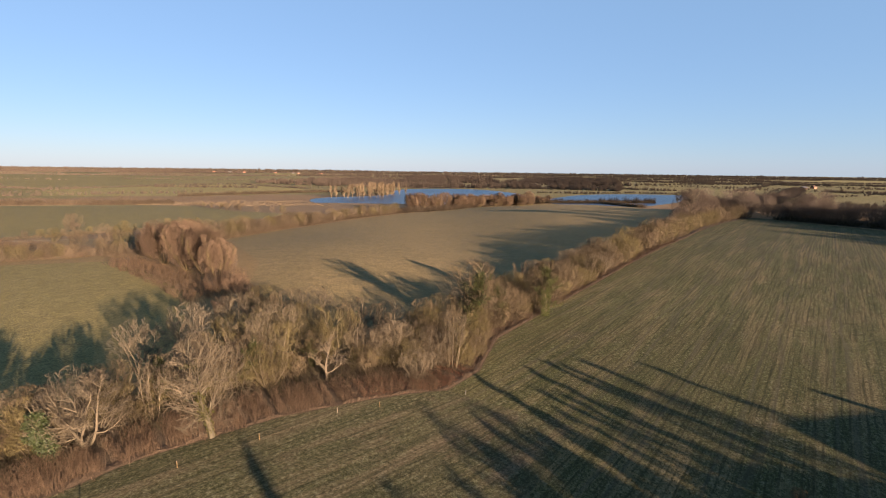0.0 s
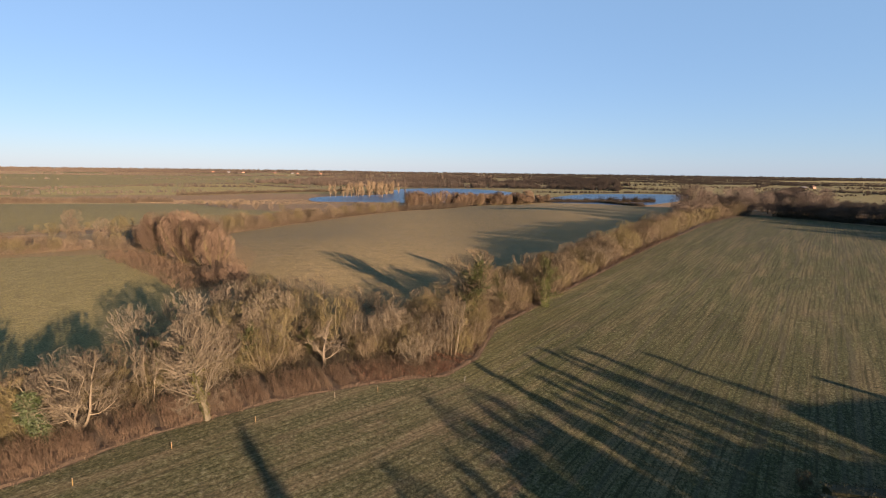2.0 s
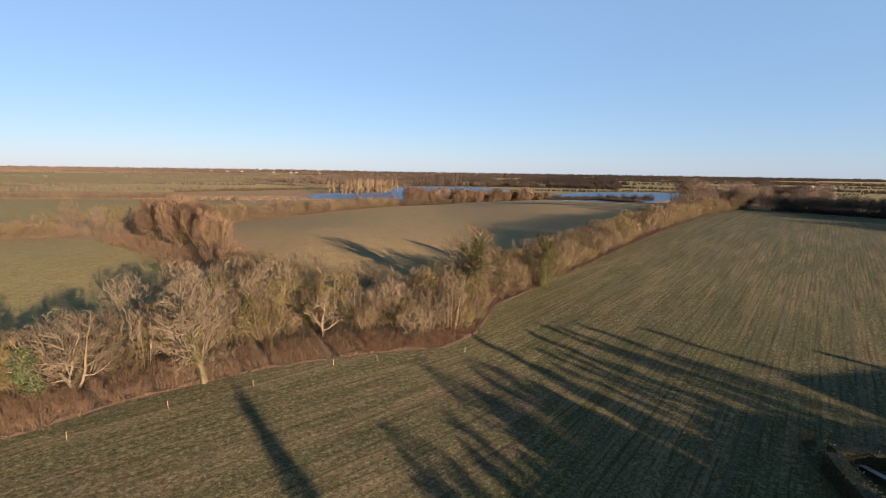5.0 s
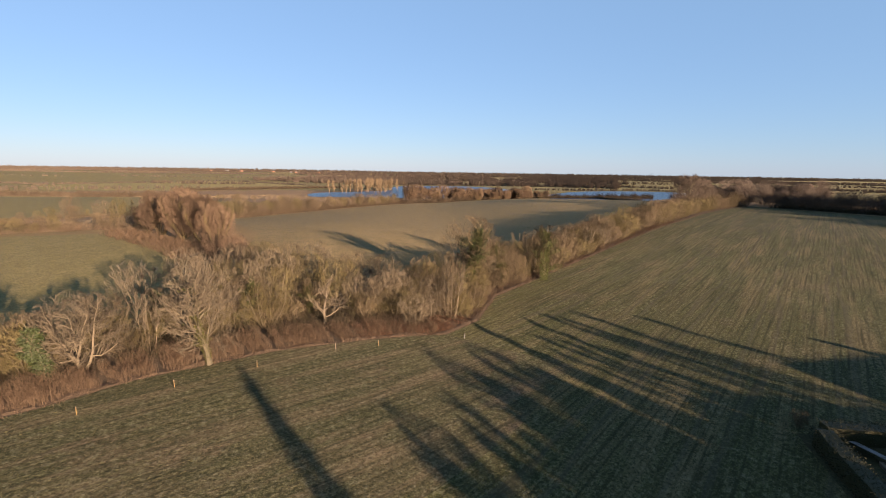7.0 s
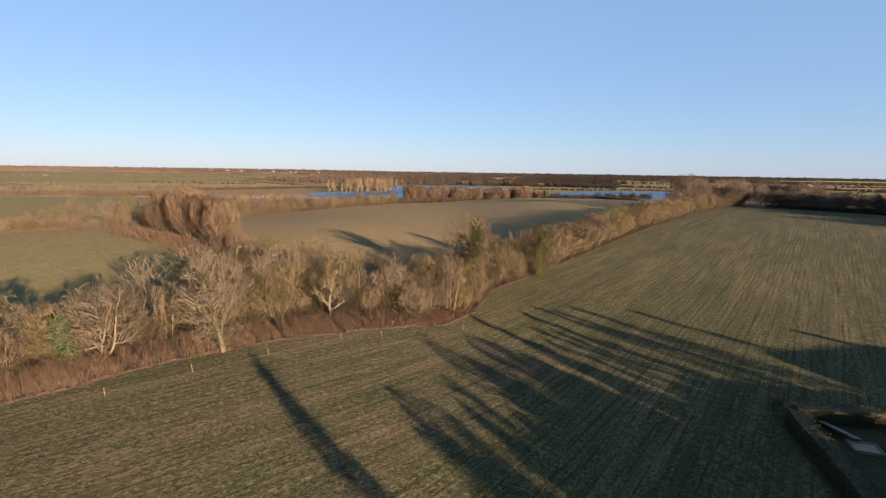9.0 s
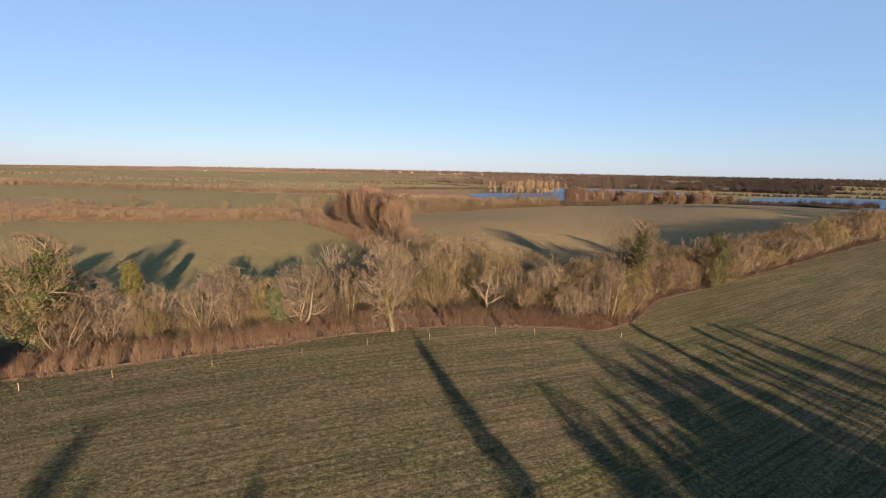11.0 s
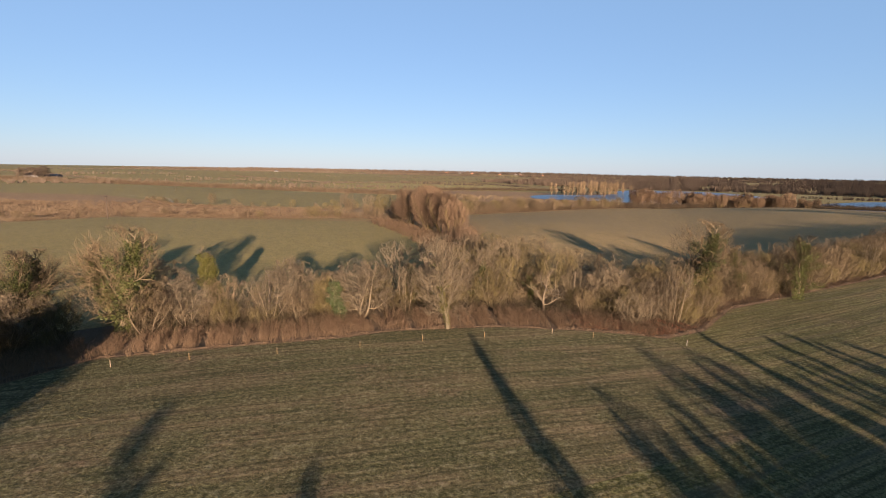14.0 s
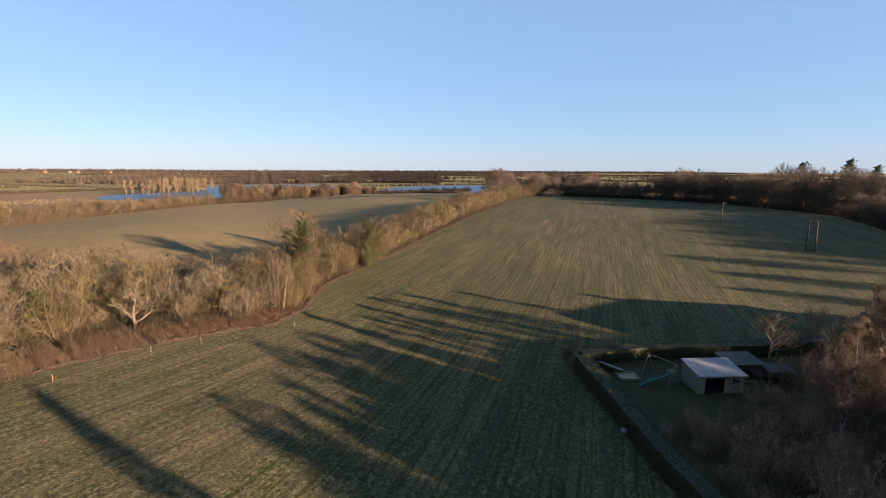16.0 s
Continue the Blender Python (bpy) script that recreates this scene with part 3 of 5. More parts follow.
K_IVYT = Kind("ivy_clad_tree", 21, M_LIMB, M_TWIG, "bare tree with its trunk wrapped in dark ivy", fuzz=900, dome=(0.44, 0.55), H=10.5, r=0.24, limbs=18, subs=7, spikes=6, twigs=1, angle=62, bare=0.22, spread=0.42, up=0.2, twig=0.7, thin=0.023, ivy=(0.02, 0.92, 1.35, 8000, 0.17), crook=0.14)
K_IVYC = Kind("ivy_clad_stump", 23, M_LIMB, M_GREY, "broken trunk wholly covered in bright green ivy", H=6.8, r=0.22, limbs=7, subs=4, spikes=5, twigs=0, angle=50, bare=0.4, spread=0.3, twig=0.6, thin=0.018, ivy=(0.05, 0.98, 1.5, 7000, 0.15), ivy_mat=M_IVYB)
K_IVYD = Kind("ivy_clad_stump", 23, M_LIMB, M_GREY, "broken trunk hidden under dark green ivy", H=6.4, r=0.22, limbs=7, subs=4, spikes=5, twigs=0, angle=50, bare=0.4, spread=0.3, twig=0.6, thin=0.018, ivy=(0.05, 0.9, 1.35, 7000, 0.16), ivy_mat=M_IVYG)
K_SHRUB = [Kind("hedge_tree", 31 + i, M_LIMB, mat, lab, stems=st, fan=fan, fuzz=750, dome=(0.54, 0.5), H=h, r=0.075, limbs=6, subs=4, spikes=4, twigs=1, angle=50, bare=0.12, spread=0.34, up=0.25, twig=0.6, thin=0.021, crook=0.17)
           for i, (mat, lab, st, fan, h) in enumerate((
               (M_TWIG, "leafless many-stemmed hedge tree with tan twigs", 5, 28, 6.6),
               (M_OLIVE, "leafless many-stemmed hedge tree with mossy olive twigs", 5, 32, 6.0),
               (M_GREY, "leafless many-stemmed hedge tree with pale grey twigs", 5, 26, 7.0),
               (M_TWIG, "bushy leafless hedge tree with tan twigs", 6, 38, 5.4),
               (M_OLIVE, "bushy leafless hedge tree with yellow-green mossy twigs", 6, 36, 5.2)))]
K_SAPL = Kind("sapling_clump", 47, M_LIMB, M_GREY, "clump of slender pale upright saplings", stems=7, fan=12, H=7.0, r=0.055, limbs=7, subs=3, spikes=4, twigs=1, angle=34, bare=0.3, spread=0.2, up=0.6, twig=0.5, thin=0.02)
K_BUSH = Kind("thorn_bush", 53, M_BRAM, M_RED, "low leafless thorn bush with purple-brown twigs", stems=10, fan=44, fuzz=700, dome=(0.62, 0.5), H=3.2, r=0.04, limbs=5, subs=4, spikes=4, twigs=1, angle=44, bare=0.1, spread=0.32, up=0.3, twig=0.45, thin=0.014, category="bush")
K_WILLOW = [Kind("willow_tree", 61 + i, M_OLIVE, M_RED, "broad leafless willow with a rounded red-brown crown", stems=9, fan=38, fuzz=4200, dome=(0.46, 0.5), H=12.0, r=0.16, limbs=11, subs=6, spikes=6, twigs=1, angle=44, bare=0.2, spread=0.26, up=0.35, twig=0.7, thin=0.028) for i in range(2)]
K_OAK = [Kind("oak_tree", 71 + i, M_BARK, M_OAK, "large bare oak with a domed twiggy crown", fuzz=2200, dome=(0.58, 0.48), H=14.0, r=0.5, limbs=34, subs=8, spikes=6, twigs=2, angle=72, bare=0.14, spread=0.52, up=0.15, twig=1.0, thin=0.036) for i in range(2)]
K_FAR = [Kind("hedgerow_tree", 81 + i, M_LIMB, mat, "bare hedgerow tree with a tan twiggy crown", stems=st, fan=30, fuzz=420, dome=(0.44, 0.5), H=8.0, r=0.09, limbs=5, subs=3, spikes=3, twigs=0, angle=54, bare=0.1, spread=0.34, up=0.25, twig=0.85, thin=0.04)
         for i, (mat, st) in enumerate(((M_FARTW, 4), (M_OLIVE, 4), (M_TWIG, 4)))]
K_WOOD = [Kind("woodland_tree", 91 + i, M_WOODT, M_WOODT, "tall bare woodland tree with a grey-brown twiggy crown", fuzz=1500, dome=(0.40, 0.52), H=16.0, r=0.22, limbs=16, subs=4, spikes=4, twigs=0, angle=62, bare=0.06, spread=0.38, up=0.3, twig=1.0, thin=0.045) for i in range(2)]
K_LOW = [Kind("low_bush", 55 + i, M_LIMB, mat, lab, category="bush", stems=6, fan=46, fuzz=380, dome=(0.75, 0.45), H=2.6, r=0.03, limbs=4, subs=3, spikes=3, twigs=0, angle=46, bare=0.05, spread=0.42, up=0.25, twig=0.4, thin=0.018) for i, (mat, lab) in enumerate(((M_TWIG, "low tangled leafless bush with tan twigs"), (M_OLIVE, "low tangled leafless bush with olive twigs")))]
K_POPLAR = Kind("poplar_tree", 97, M_POPL, M_POPL, "slender bare poplar with orange-tan upright twigs", H=18.0, r=0.25, limbs=18, subs=5, spikes=4, twigs=1, angle=32, bare=0.08, spread=0.22, up=0.8, twig=1.8, thin=0.09)
K_FRUIT = Kind("fruit_tree", 101, M_LIMB, M_GREY, "small bare fruit tree with a pale domed crown", dome=(0.5, 0.6), H=4.6, r=0.12, limbs=20, subs=6, spikes=6, twigs=1, angle=66, bare=0.3, spread=0.48, up=0.25, twig=0.5, thin=0.010)
K_BIRCH = Kind("silver_birch", 103, M_BIRCH, M_RED, "silver birch with a white trunk and fine red-brown twigs", H=11.5, r=0.075, limbs=24, subs=9, spikes=9, twigs=3, angle=36, bare=0.15, spread=0.22, up=0.1, twig=0.5, thin=0.012, dome=(0.26, 0.52), fuzz=700)
K_THICK = [Kind("garden_shrub", 107 + i, M_THICK, mat, "dense leafless garden shrub of reddish brown stems", stems=6, fan=32, fuzz=360, dome=(0.55, 0.5), H=4.6, r=0.035, limbs=5, subs=3, spikes=3, twigs=0, angle=42, bare=0.1, spread=0.3, up=0.4, twig=0.55, thin=0.015, category="shrub") for i, mat in enumerate((M_THICK, M_STRAW))]


def conifer(name, seed, H, label):
    rng = random.Random(seed)
    wood, crown = Soup(), Soup()
    wood.tube([Vector((0, 0, -0.2)), Vector((0.1, 0, H * 0.5)), Vector((0, 0.1, H))], [0.4, 0.25, 0.05], 6)
    for k in range(46):
        t = 0.25 + 0.75 * k / 46
        a = k * 2.4
        L = H * 0.24 * (1.15 - t) * rng.uniform(0.7, 1.5) + 0.5
        d = Vector((math.cos(a), math.sin(a), rng.uniform(-0.05, 0.3)))
        base = Vector((0, 0, H * t))
        wood.tube([base, base + d * L], [0.10, 0.03], 3)
        for _ in range(26):
            p = base + d * L * rng.uniform(0.2, 1.0) + rnd_dir(rng) * 0.5
            crown.spike(p, (rnd_dir(rng) + d * 0.5 + Vector((0, 0, 0.2))).normalized() * rng.uniform(0.6, 1.3), 0.16)
    return name, wood.mesh("trunk", M_BARK), crown.mesh("foliage", M_PINE), label


K_PINE = conifer("pine_tree", 5, 20.0, "tall dark evergreen pine standing above the wood")


def plant_pine(x, y, turn, scale, label="", group="pines above the wood"):
    ob = thing(K_PINE[0], on_ground(x, y, turn), label or K_PINE[3], "tree", group)
    ob.scale = (scale,) * 3
    piece("trunk", K_PINE[1], None, ob)
    piece("foliage", K_PINE[2], None, ob)


# ---- the near belt of trees, along the crop field's edge ----
R1 = random.Random(4)
K_ASH.plant(-23.0, 44.2, 40, 1.0)
K_DEAD.plant(-14.8, 58.2, 200, 0.85, lean=8)
K_OLDW.plant(-33.5, 41.5, 20, 0.95)
K_OLDW.plant(-44.5, 40.5, 130, 0.85)
K_IVYD.plant(-35.1, 39.3, 0, 0.92)
K_IVYC.plant(-52.0, 35.5, 10, 1.18)
K_IVYC.plant(-47.2, 45.5, 80, 0.72)
K_IVYT.plant(-53.0, 24.0, 90, 1.2)
K_SHRUB[1].plant(-54.5, 26.5, 20, 1.1, group="trees of the near belt")
K_SHRUB[3].plant(-51.0, 25.5, 200, 1.0, group="trees of the near belt")
K_IVYT.plant(-60.5, 17.5, 140, 0.95)
K_IVYT.plant(-63.0, 21.0, 200, 0.9)
K_OLDW.plant(-58.0, 17.0, 250, 0.75)
K_IVYT.plant(-58.5, 26.0, 300, 0.95)
K_IVYT.plant(-66.0, 10.0, 50, 1.15)
K_OLDW.plant(-56.0, 31.0, 170, 0.9)
K_IVYT.plant(4.6, 78.5, 30, 1.3)
K_IVYT.plant(20.8, 91.5, 120, 1.08)
K_IVYT.plant(11.0, 84.5, 210, 0.9)
K_OLDW.plant(-7.0, 66.0, 310, 0.8)
K_IVYT.plant(-24.0, 56.0, 40, 0.62)
K_IVYT.plant(-31.5, 50.5, 160, 0.55)
K_IVYT.plant(-17.5, 61.5, 280, 0.5)
TAKEN = [(2.0, 60.5, 4.2), (-23.0, 44.2, 4.0), (-14.8, 58.5, 4.0), (-33.5, 41.5, 2.5), (-52, 35.5, 2.0), (-53.5, 25, 3.0), (3.8, 77, 2.0), (20.8, 91.5, 2.0), (-50.2, 32.6, 2.4), (-45.2, 36.8, 1.8), (-50.5, 21.5, 2.4), (-34.0, 37.4, 1.8), (5.0, 74.5, 2.0)]


def free(x, y):
    return all(math.hypot(x - a, y - b) > c for a, b, c in TAKEN)


def belt(line, step, rows, group, kinds, lo, hi, rng, weights=None):
    for off, gap in rows:
        for x, y, nx, ny in along(line, step * gap, rng, step * 0.35):
            o = off + rng.uniform(-1.2, 1.2)
            px, py = x + nx * o, y + ny * o
            if free(px, py):
                rng.choices(kinds, weights)[0].plant(px, py, rng.uniform(0, 360), rng.uniform(lo, hi), rng.uniform(0.85, 1.15), rng.uniform(-4, 4), group)


belt(EDGE_A[2:], 3.2, ((7.6, 1.15), (10.6, 1.15), (13.6, 1.3)), "trees of the near belt", K_SHRUB + [K_SAPL], 0.62, 1.0, R1, (4, 3, 4, 3, 3, 1.5))
belt(EDGE_B[:5], 3.0, ((2.8, 1.0), (6.0, 1.0), (9.2, 1.1), (11.6, 2.0)), "trees of the long hedge", K_SHRUB + [K_SAPL], 0.72, 1.12, R1, (4, 3, 2, 5, 4, 0.5))
belt(EDGE_B[4:], 4.4, ((2.6, 1.0), (6.4, 1.0), (10.0, 1.4)), "trees of the long hedge", K_FAR, 0.7, 1.1, R1)
R4 = random.Random(77)
belt(EDGE_A[2:], 2.6, ((8.0, 1.1), (11.5, 1.1)), "low bushes of the near belt", K_LOW, 0.7, 1.25, R4)
belt(EDGE_B[:4], 2.6, ((2.0, 1.0), (4.6, 1.2)), "low bushes of the long hedge", K_LOW, 0.7, 1.2, R4)
for x, y, s in ((124, 238, 1.32), (140, 254, 1.05), (112, 224, 0.7), (153, 264, 0.85), (168, 276, 0.8)):
    K_OAK[int(x) % 4 // 2].plant(x, y, x * 7, s, group="oaks at the end of the hedge")

# red willows at the corner of the sheep pasture
for i, (x, y, s) in enumerate(((-70, 118, 1.0), (-60, 110, 1.05), (-54, 106, 0.95), (-48, 100, 0.8), (-78, 126, 0.7), (-64, 118, 0.95))):
    K_WILLOW[i % 2].plant(x, y, 70 * i, s, group="willows at the field corner")
for i, (x, y, s) in enumerate(((-43, 96, 1.3), (-40, 90, 1.4), (-36, 86, 1.2), (-45, 92, 1.2), (-33, 80, 1.2), (-38, 80, 1.0))):
    K_BUSH.plant(x, y, 50 * i, s, group="bushes behind the belt")
for i, (x, y, s) in enumerate(((-30, 78, 1.1), (-25, 74, 1.15), (-20, 73, 1.2), (-26, 69, 1.25), (-31, 70, 1.1), (-20, 66, 1.4), (-14, 72, 1.15), (-34, 62, 1.2), (-28, 61, 1.45), (-23, 63, 1.3), (-15, 66.5, 1.25), (-9, 71, 1.2), (-38, 57, 1.1), (-3, 75, 1.2))):
    K_SHRUB[(1, 0, 2, 4, 2)[i % 5]].plant(x, y, 77 * i, s * 0.94, group="trees behind the near belt")

R2 = random.Random(9)
# the hill pasture's far hedge
belt([(-74, 150), (-80, 172), (-73, 226), (-57, 280), (-29, 346)], 4.6, ((2.0, 1.0), (6.0, 1.1)), "trees of the far hedge", K_FAR, 0.7, 1.05, R2)
# scrub and hedges of the left-hand fields
belt([(-118, 124), (-100, 132), (-84, 128)], 4.0, ((2.0, 1.0), (6.0, 1.0)), "scrub by the track", K_FAR, 0.4, 0.7, R2)
belt([(-215, 76), (-200, 74), (-192, 104), (-140, 114), (-118, 124)], 16.0, ((3.0, 1.0), (9.0, 1.2)), "scrub by the track", K_FAR, 0.35, 0.6, R2)
belt([(-300, 185), (-255, 170), (-172, 185), (-150, 207), (-122, 245)], 9.0, ((0.0, 1.0),), "hedge by the green field", K_FAR, 0.35, 0.65, R2)
for i, (x, y, s) in enumerate(((-162, 208, 1.2), (-140, 170, 0.8), (-116, 150, 0.9), (-104, 146, 1.1), (-94, 140, 1.2), (-240, 185, 0.9), (-190, 160, 0.6), (-88, 150, 0.9))):
    K_FAR[i % 3].plant(x, y, 40 * i, s, group="single trees by the pasture")
belt([(-221, 425), (-152, 349), (-105, 325)], 14.0, ((0.0, 1.0),), "bushes by the reeds", K_FAR, 0.5, 0.8, R2)
# wood along the right-hand side of the crop field
R3 = random.Random(12)
for off, step, lo, hi in ((-2, 6, 0.28, 0.45), (-5, 5.5, 0.5, 0.8), (-10, 5.5, 0.7, 0.95), (-17, 7, 0.65, 1.05), (-26, 8, 0.7, 1.15), (-38, 10, 0.75, 1.25)):
    for x, y, nx, ny in along(WOOD_R[:8], step, R3, 3):
        k = 0.78 if y < 112 else 1.1
        if y > 20:
            K_WOOD[R3.randrange(2)].plant(x + nx * off, y + ny * off, R3.uniform(0, 360), R3.uniform(lo, hi) * k, R3.uniform(0.85, 1.1), group="trees of the roadside wood")
for off, step in ((-2, 5), (-6, 5), (-12, 6)):
    for x, y, nx, ny in along(WOOD_R[7:], step, R3, 2):
        K_WOOD[R3.randrange(2)].plant(x + nx * off, y + ny * off, R3.uniform(0, 360), R3.uniform(0.45, 0.75), 1.0, group="trees at the field's end")
for x, y in ((262, 163), (291, 158), (292, 146)):
    plant_pine(x, y, x, {262: 1.05, 291: 1.14, 292: 0.98}[x])
for i in range(40):
    x = R3.uniform(168, 226)
    K_WOOD[i % 2].plant(x, R3.uniform(266, 316), R3.uniform(0, 360), R3.uniform(0.7, 1.05), group="trees at the field's end")
# broad trees between the hill and the lake
for i in range(16):
    t = i / 15 + R3.uniform(-0.02, 0.02)
    K_WILLOW[i % 2].plant(15 + 105 * t + R3.uniform(-6, 6), 415 + 145 * t + R3.uniform(-3, 8), R3.uniform(0, 360), R3.uniform(0.7, 1.15), group="trees between the hill and the lake", label="broad bare tree with a brown crown near the lake")
# poplars by the lake
for i in range(60):
    x, y = R3.uniform(-165, -70), R3.uniform(600, 740)
    if x < -150 + (y - 600) * 0.5:
        x += 40
    K_POPLAR.plant(x, y, R3.uniform(0, 360), R3.uniform(0.75, 1.05), group="poplars by the lake")


# ---- distant woods and hedges ----
def far_wood(name, line, width, spacing, height, label, mat, seed, fans=16):
    """Distant bare trees, each a fan of upright branches that ends in a rounded, uneven crown."""
    rng = random.Random(seed)
    soup = Soup()
    for x, y, nx, ny in along(line, spacing, rng, spacing * 0.4):
        for _ in range(max(1, int(abs(width) / spacing * 0.75))):
            o = rng.uniform(min(0, width), max(0, width))
            cx, cy = x + nx * o + rng.uniform(-4, 4), y + ny * o
            h = height * rng.uniform(0.6, 1.0) * (0.85 + 0.4 * noise.noise((cx * 0.02, cy * 0.02, seed))) * (1.3 if rng.random() < 0.05 else 1)
            z0 = ground_z(cx, cy) - 0.3
            wide = h * rng.uniform(0.42, 0.62)
            for _ in range(fans):
                a, u = rng.uniform(0, 2 * math.pi), math.sqrt(rng.random())
                foot = Vector((cx + 0.55 * wide * u * math.cos(a), cy + 0.55 * wide * u * math.sin(a), z0))
                tip = Vector((cx + wide * u * math.cos(a), cy + wide * u * math.sin(a), z0 + h * (0.42 + 0.55 * math.sqrt(1 - 0.9 * u * u)) * rng.uniform(0.85, 1.05)))
                soup.spike(foot, tip - foot, h * (0.042 if fans < 40 else 0.016))
    ob = new(name, soup.mesh(name, mat))
    tagged(ob, label, "woodland", kind="stuff")


M_DIST = twiggy("distant_wood", (0.058, 0.044, 0.031), (0.074, 0.057, 0.041))
M_DISTH = twiggy("distant_hedge", (0.056, 0.042, 0.026), (0.070, 0.053, 0.033))
FW = (
    ("far_wood", [(-2600, 1500), (-1500, 1750), (-800, 1900)], 420, 13.5, 14, 1),
    ("far_wood", [(-1500, 1180), (-900, 1180), (-560, 1420)], 60, 7, 6.4, 2),
    ("far_wood", [(-900, 760), (-577, 700), (-540, 800), (-500, 910), (-420, 990), (-240, 850)], 12, 4.5, 5.6, 3),
    ("far_wood", [(-420, 1050), (-300, 1000), (-190, 960), (-80, 960)], 320, 10.5, 14, 4),
    ("far_wood", [(-70, 930), (40, 960), (170, 960), (260, 930)], 14, 4.5, 5.6, 5),
    ("far_wood", [(-100, 1180), (150, 1180), (330, 1080), (460, 1100)], 380, 10.5, 17, 6),
    ("far_wood", [(160, 800), (240, 790), (330, 830), (420, 800)], 14, 4.5, 6.4, 7),
    ("far_wood", [(480, 1520), (640, 1240), (900, 1300)], 24, 6, 7.2, 8),
    ("far_wood", [(340, 560), (430, 640), (560, 760), (760, 1000)], 30, 5.5, 10, 9),
    ("far_wood", [(330, 430), (420, 470), (520, 480), (700, 500)], 26, 5, 10, 10),
    ("far_wood", [(1100, 1200), (1500, 1300), (2300, 1300)], 40, 8, 8.8, 11),
    ("far_wood", [(-3200, 2300), (-1500, 2900), (0, 3000), (1500, 2900), (3300, 2500)], 200, 13, 17, 12),
    ("far_wood", [(-3600, 3200), (-1500, 4000), (0, 4200), (1500, 4000), (3600, 3200)], 150, 15, 22, 13),
    ("far_wood", [(-500, 1650), (0, 1700), (500, 1750), (1200, 1700)], 120, 11.5, 16, 14),
    ("far_wood", [(500, 400), (900, 500), (1600, 700)], 60, 8, 9.6, 15),
    ("far_wood", [(420, 150), (520, 300), (700, 480)], 160, 11.16, 12, 16),
    ("far_wood", [(-90, 945), (60, 965), (200, 960), (330, 900)], 130, 8.5, 15, 18),
    ("far_wood", [(-1400, 500), (-900, 480), (-700, 400)], 14, 5, 5.6, 17),
)
FW += tuple(("far_wood", [(x0, y0), (x0 + dx, y0 + dy)], w, 7, h * 0.8, 40 + i) for i, (x0, y0, dx, dy, w, h) in enumerate((
    (-1250, 900, 500, 60, 18, 7), (-700, 1060, 420, 160, 24, 8), (-1900, 1050, 700, 90, 30, 9), (-1000, 1420, 500, 120, 60, 9), (-300, 1480, 420, 40, 50, 9),
    (250, 1300, 400, 120, 30, 8), (560, 900, 240, 260, 20, 9), (880, 900, 520, 240, 30, 9), (700, 620, 420, 160, 24, 9), (950, 1550, 800, 60, 50, 10),
    (-2300, 2050, 900, 240, 90, 11), (-1200, 2350, 900, 60, 90, 11), (-200, 2300, 900, 40, 80, 11), (800, 2450, 1100, -60, 90, 11), (1800, 1750, 900, -160, 60, 11),
    (-760, 330, 240, 66, 10, 6), (-560, 620, 300, 40, 10, 6), (-950, 640, 320, 20, 10, 7), (480, 560, 300, 60, 24, 9), (620, 760, 300, 140, 18, 8))))
R6 = random.Random(66)
for i in range(34):
    az, r, n = radians(R6.uniform(-74, 62)), R6.uniform(520, 2100), R6.uniform(140, 420)
    if -14 < math.degrees(az) < 26 and r < 1010 or az < -0.4 and r < 620:
        continue
    x, y, t = r * math.sin(az), r * math.cos(az), az + R6.uniform(-0.45, 0.45)
    FW += (("far_wood", [(x, y), (x + n * math.cos(t), y - n * math.sin(t))], R6.uniform(8, 22), 6, R6.uniform(5, 9), 80 + i),)
for i in range(34):
    az, r, n = radians(R6.uniform(16, 62)), R6.uniform(430, 1700), R6.uniform(120, 380)
    if math.degrees(az) < 29 and r < 960:
        continue
    x, y, t = r * math.sin(az), r * math.cos(az), az + R6.uniform(-0.5, 0.5)
    FW += (("far_wood", [(x, y), (x + n * math.cos(t), y - n * math.sin(t))], R6.uniform(10, 34), 6, R6.uniform(6, 12), 130 + i),)
for name, line, width, spacing, height, seed in FW:
    far_wood(name, line, width, spacing, height, "distant bare woodland and hedges in winter brown", M_DIST, seed, 12 if line[0][1] > 1350 else 18)

R7 = random.Random(70)
for x, y, nx, ny in along([(-24, 385), (8, 430), (50, 492), (104, 540)], 6.0, R7, 2.5):
    K_WILLOW[R7.randrange(2)].plant(x + nx * R7.uniform(-5, 5), y + ny * R7.uniform(-5, 5), R7.uniform(0, 360), R7.uniform(0.75, 1.3), R7.uniform(0.85, 1.1), group="trees between the hill and the lake", label="broad bare tree with a brown crown near the lake")
for line, width, spacing, height, seed in (([(-29, 346), (8, 399), (57, 500), (118, 553)], 7, 5, 8.5, 31), ([(118, 556), (185, 566), (260, 580)], 8, 3.5, 11.0, 32), ([(-620, 310), (-353, 384), (-290, 428), (-258, 460)], 12, 8, 10.0, 33), ([(-330, 600), (-205, 725), (-150, 760)], 8, 8, 9.0, 34)):
    far_wood("far_hedge", line, width, spacing, height, "small bare trees standing in a distant hedge", M_DISTH, seed, 60)


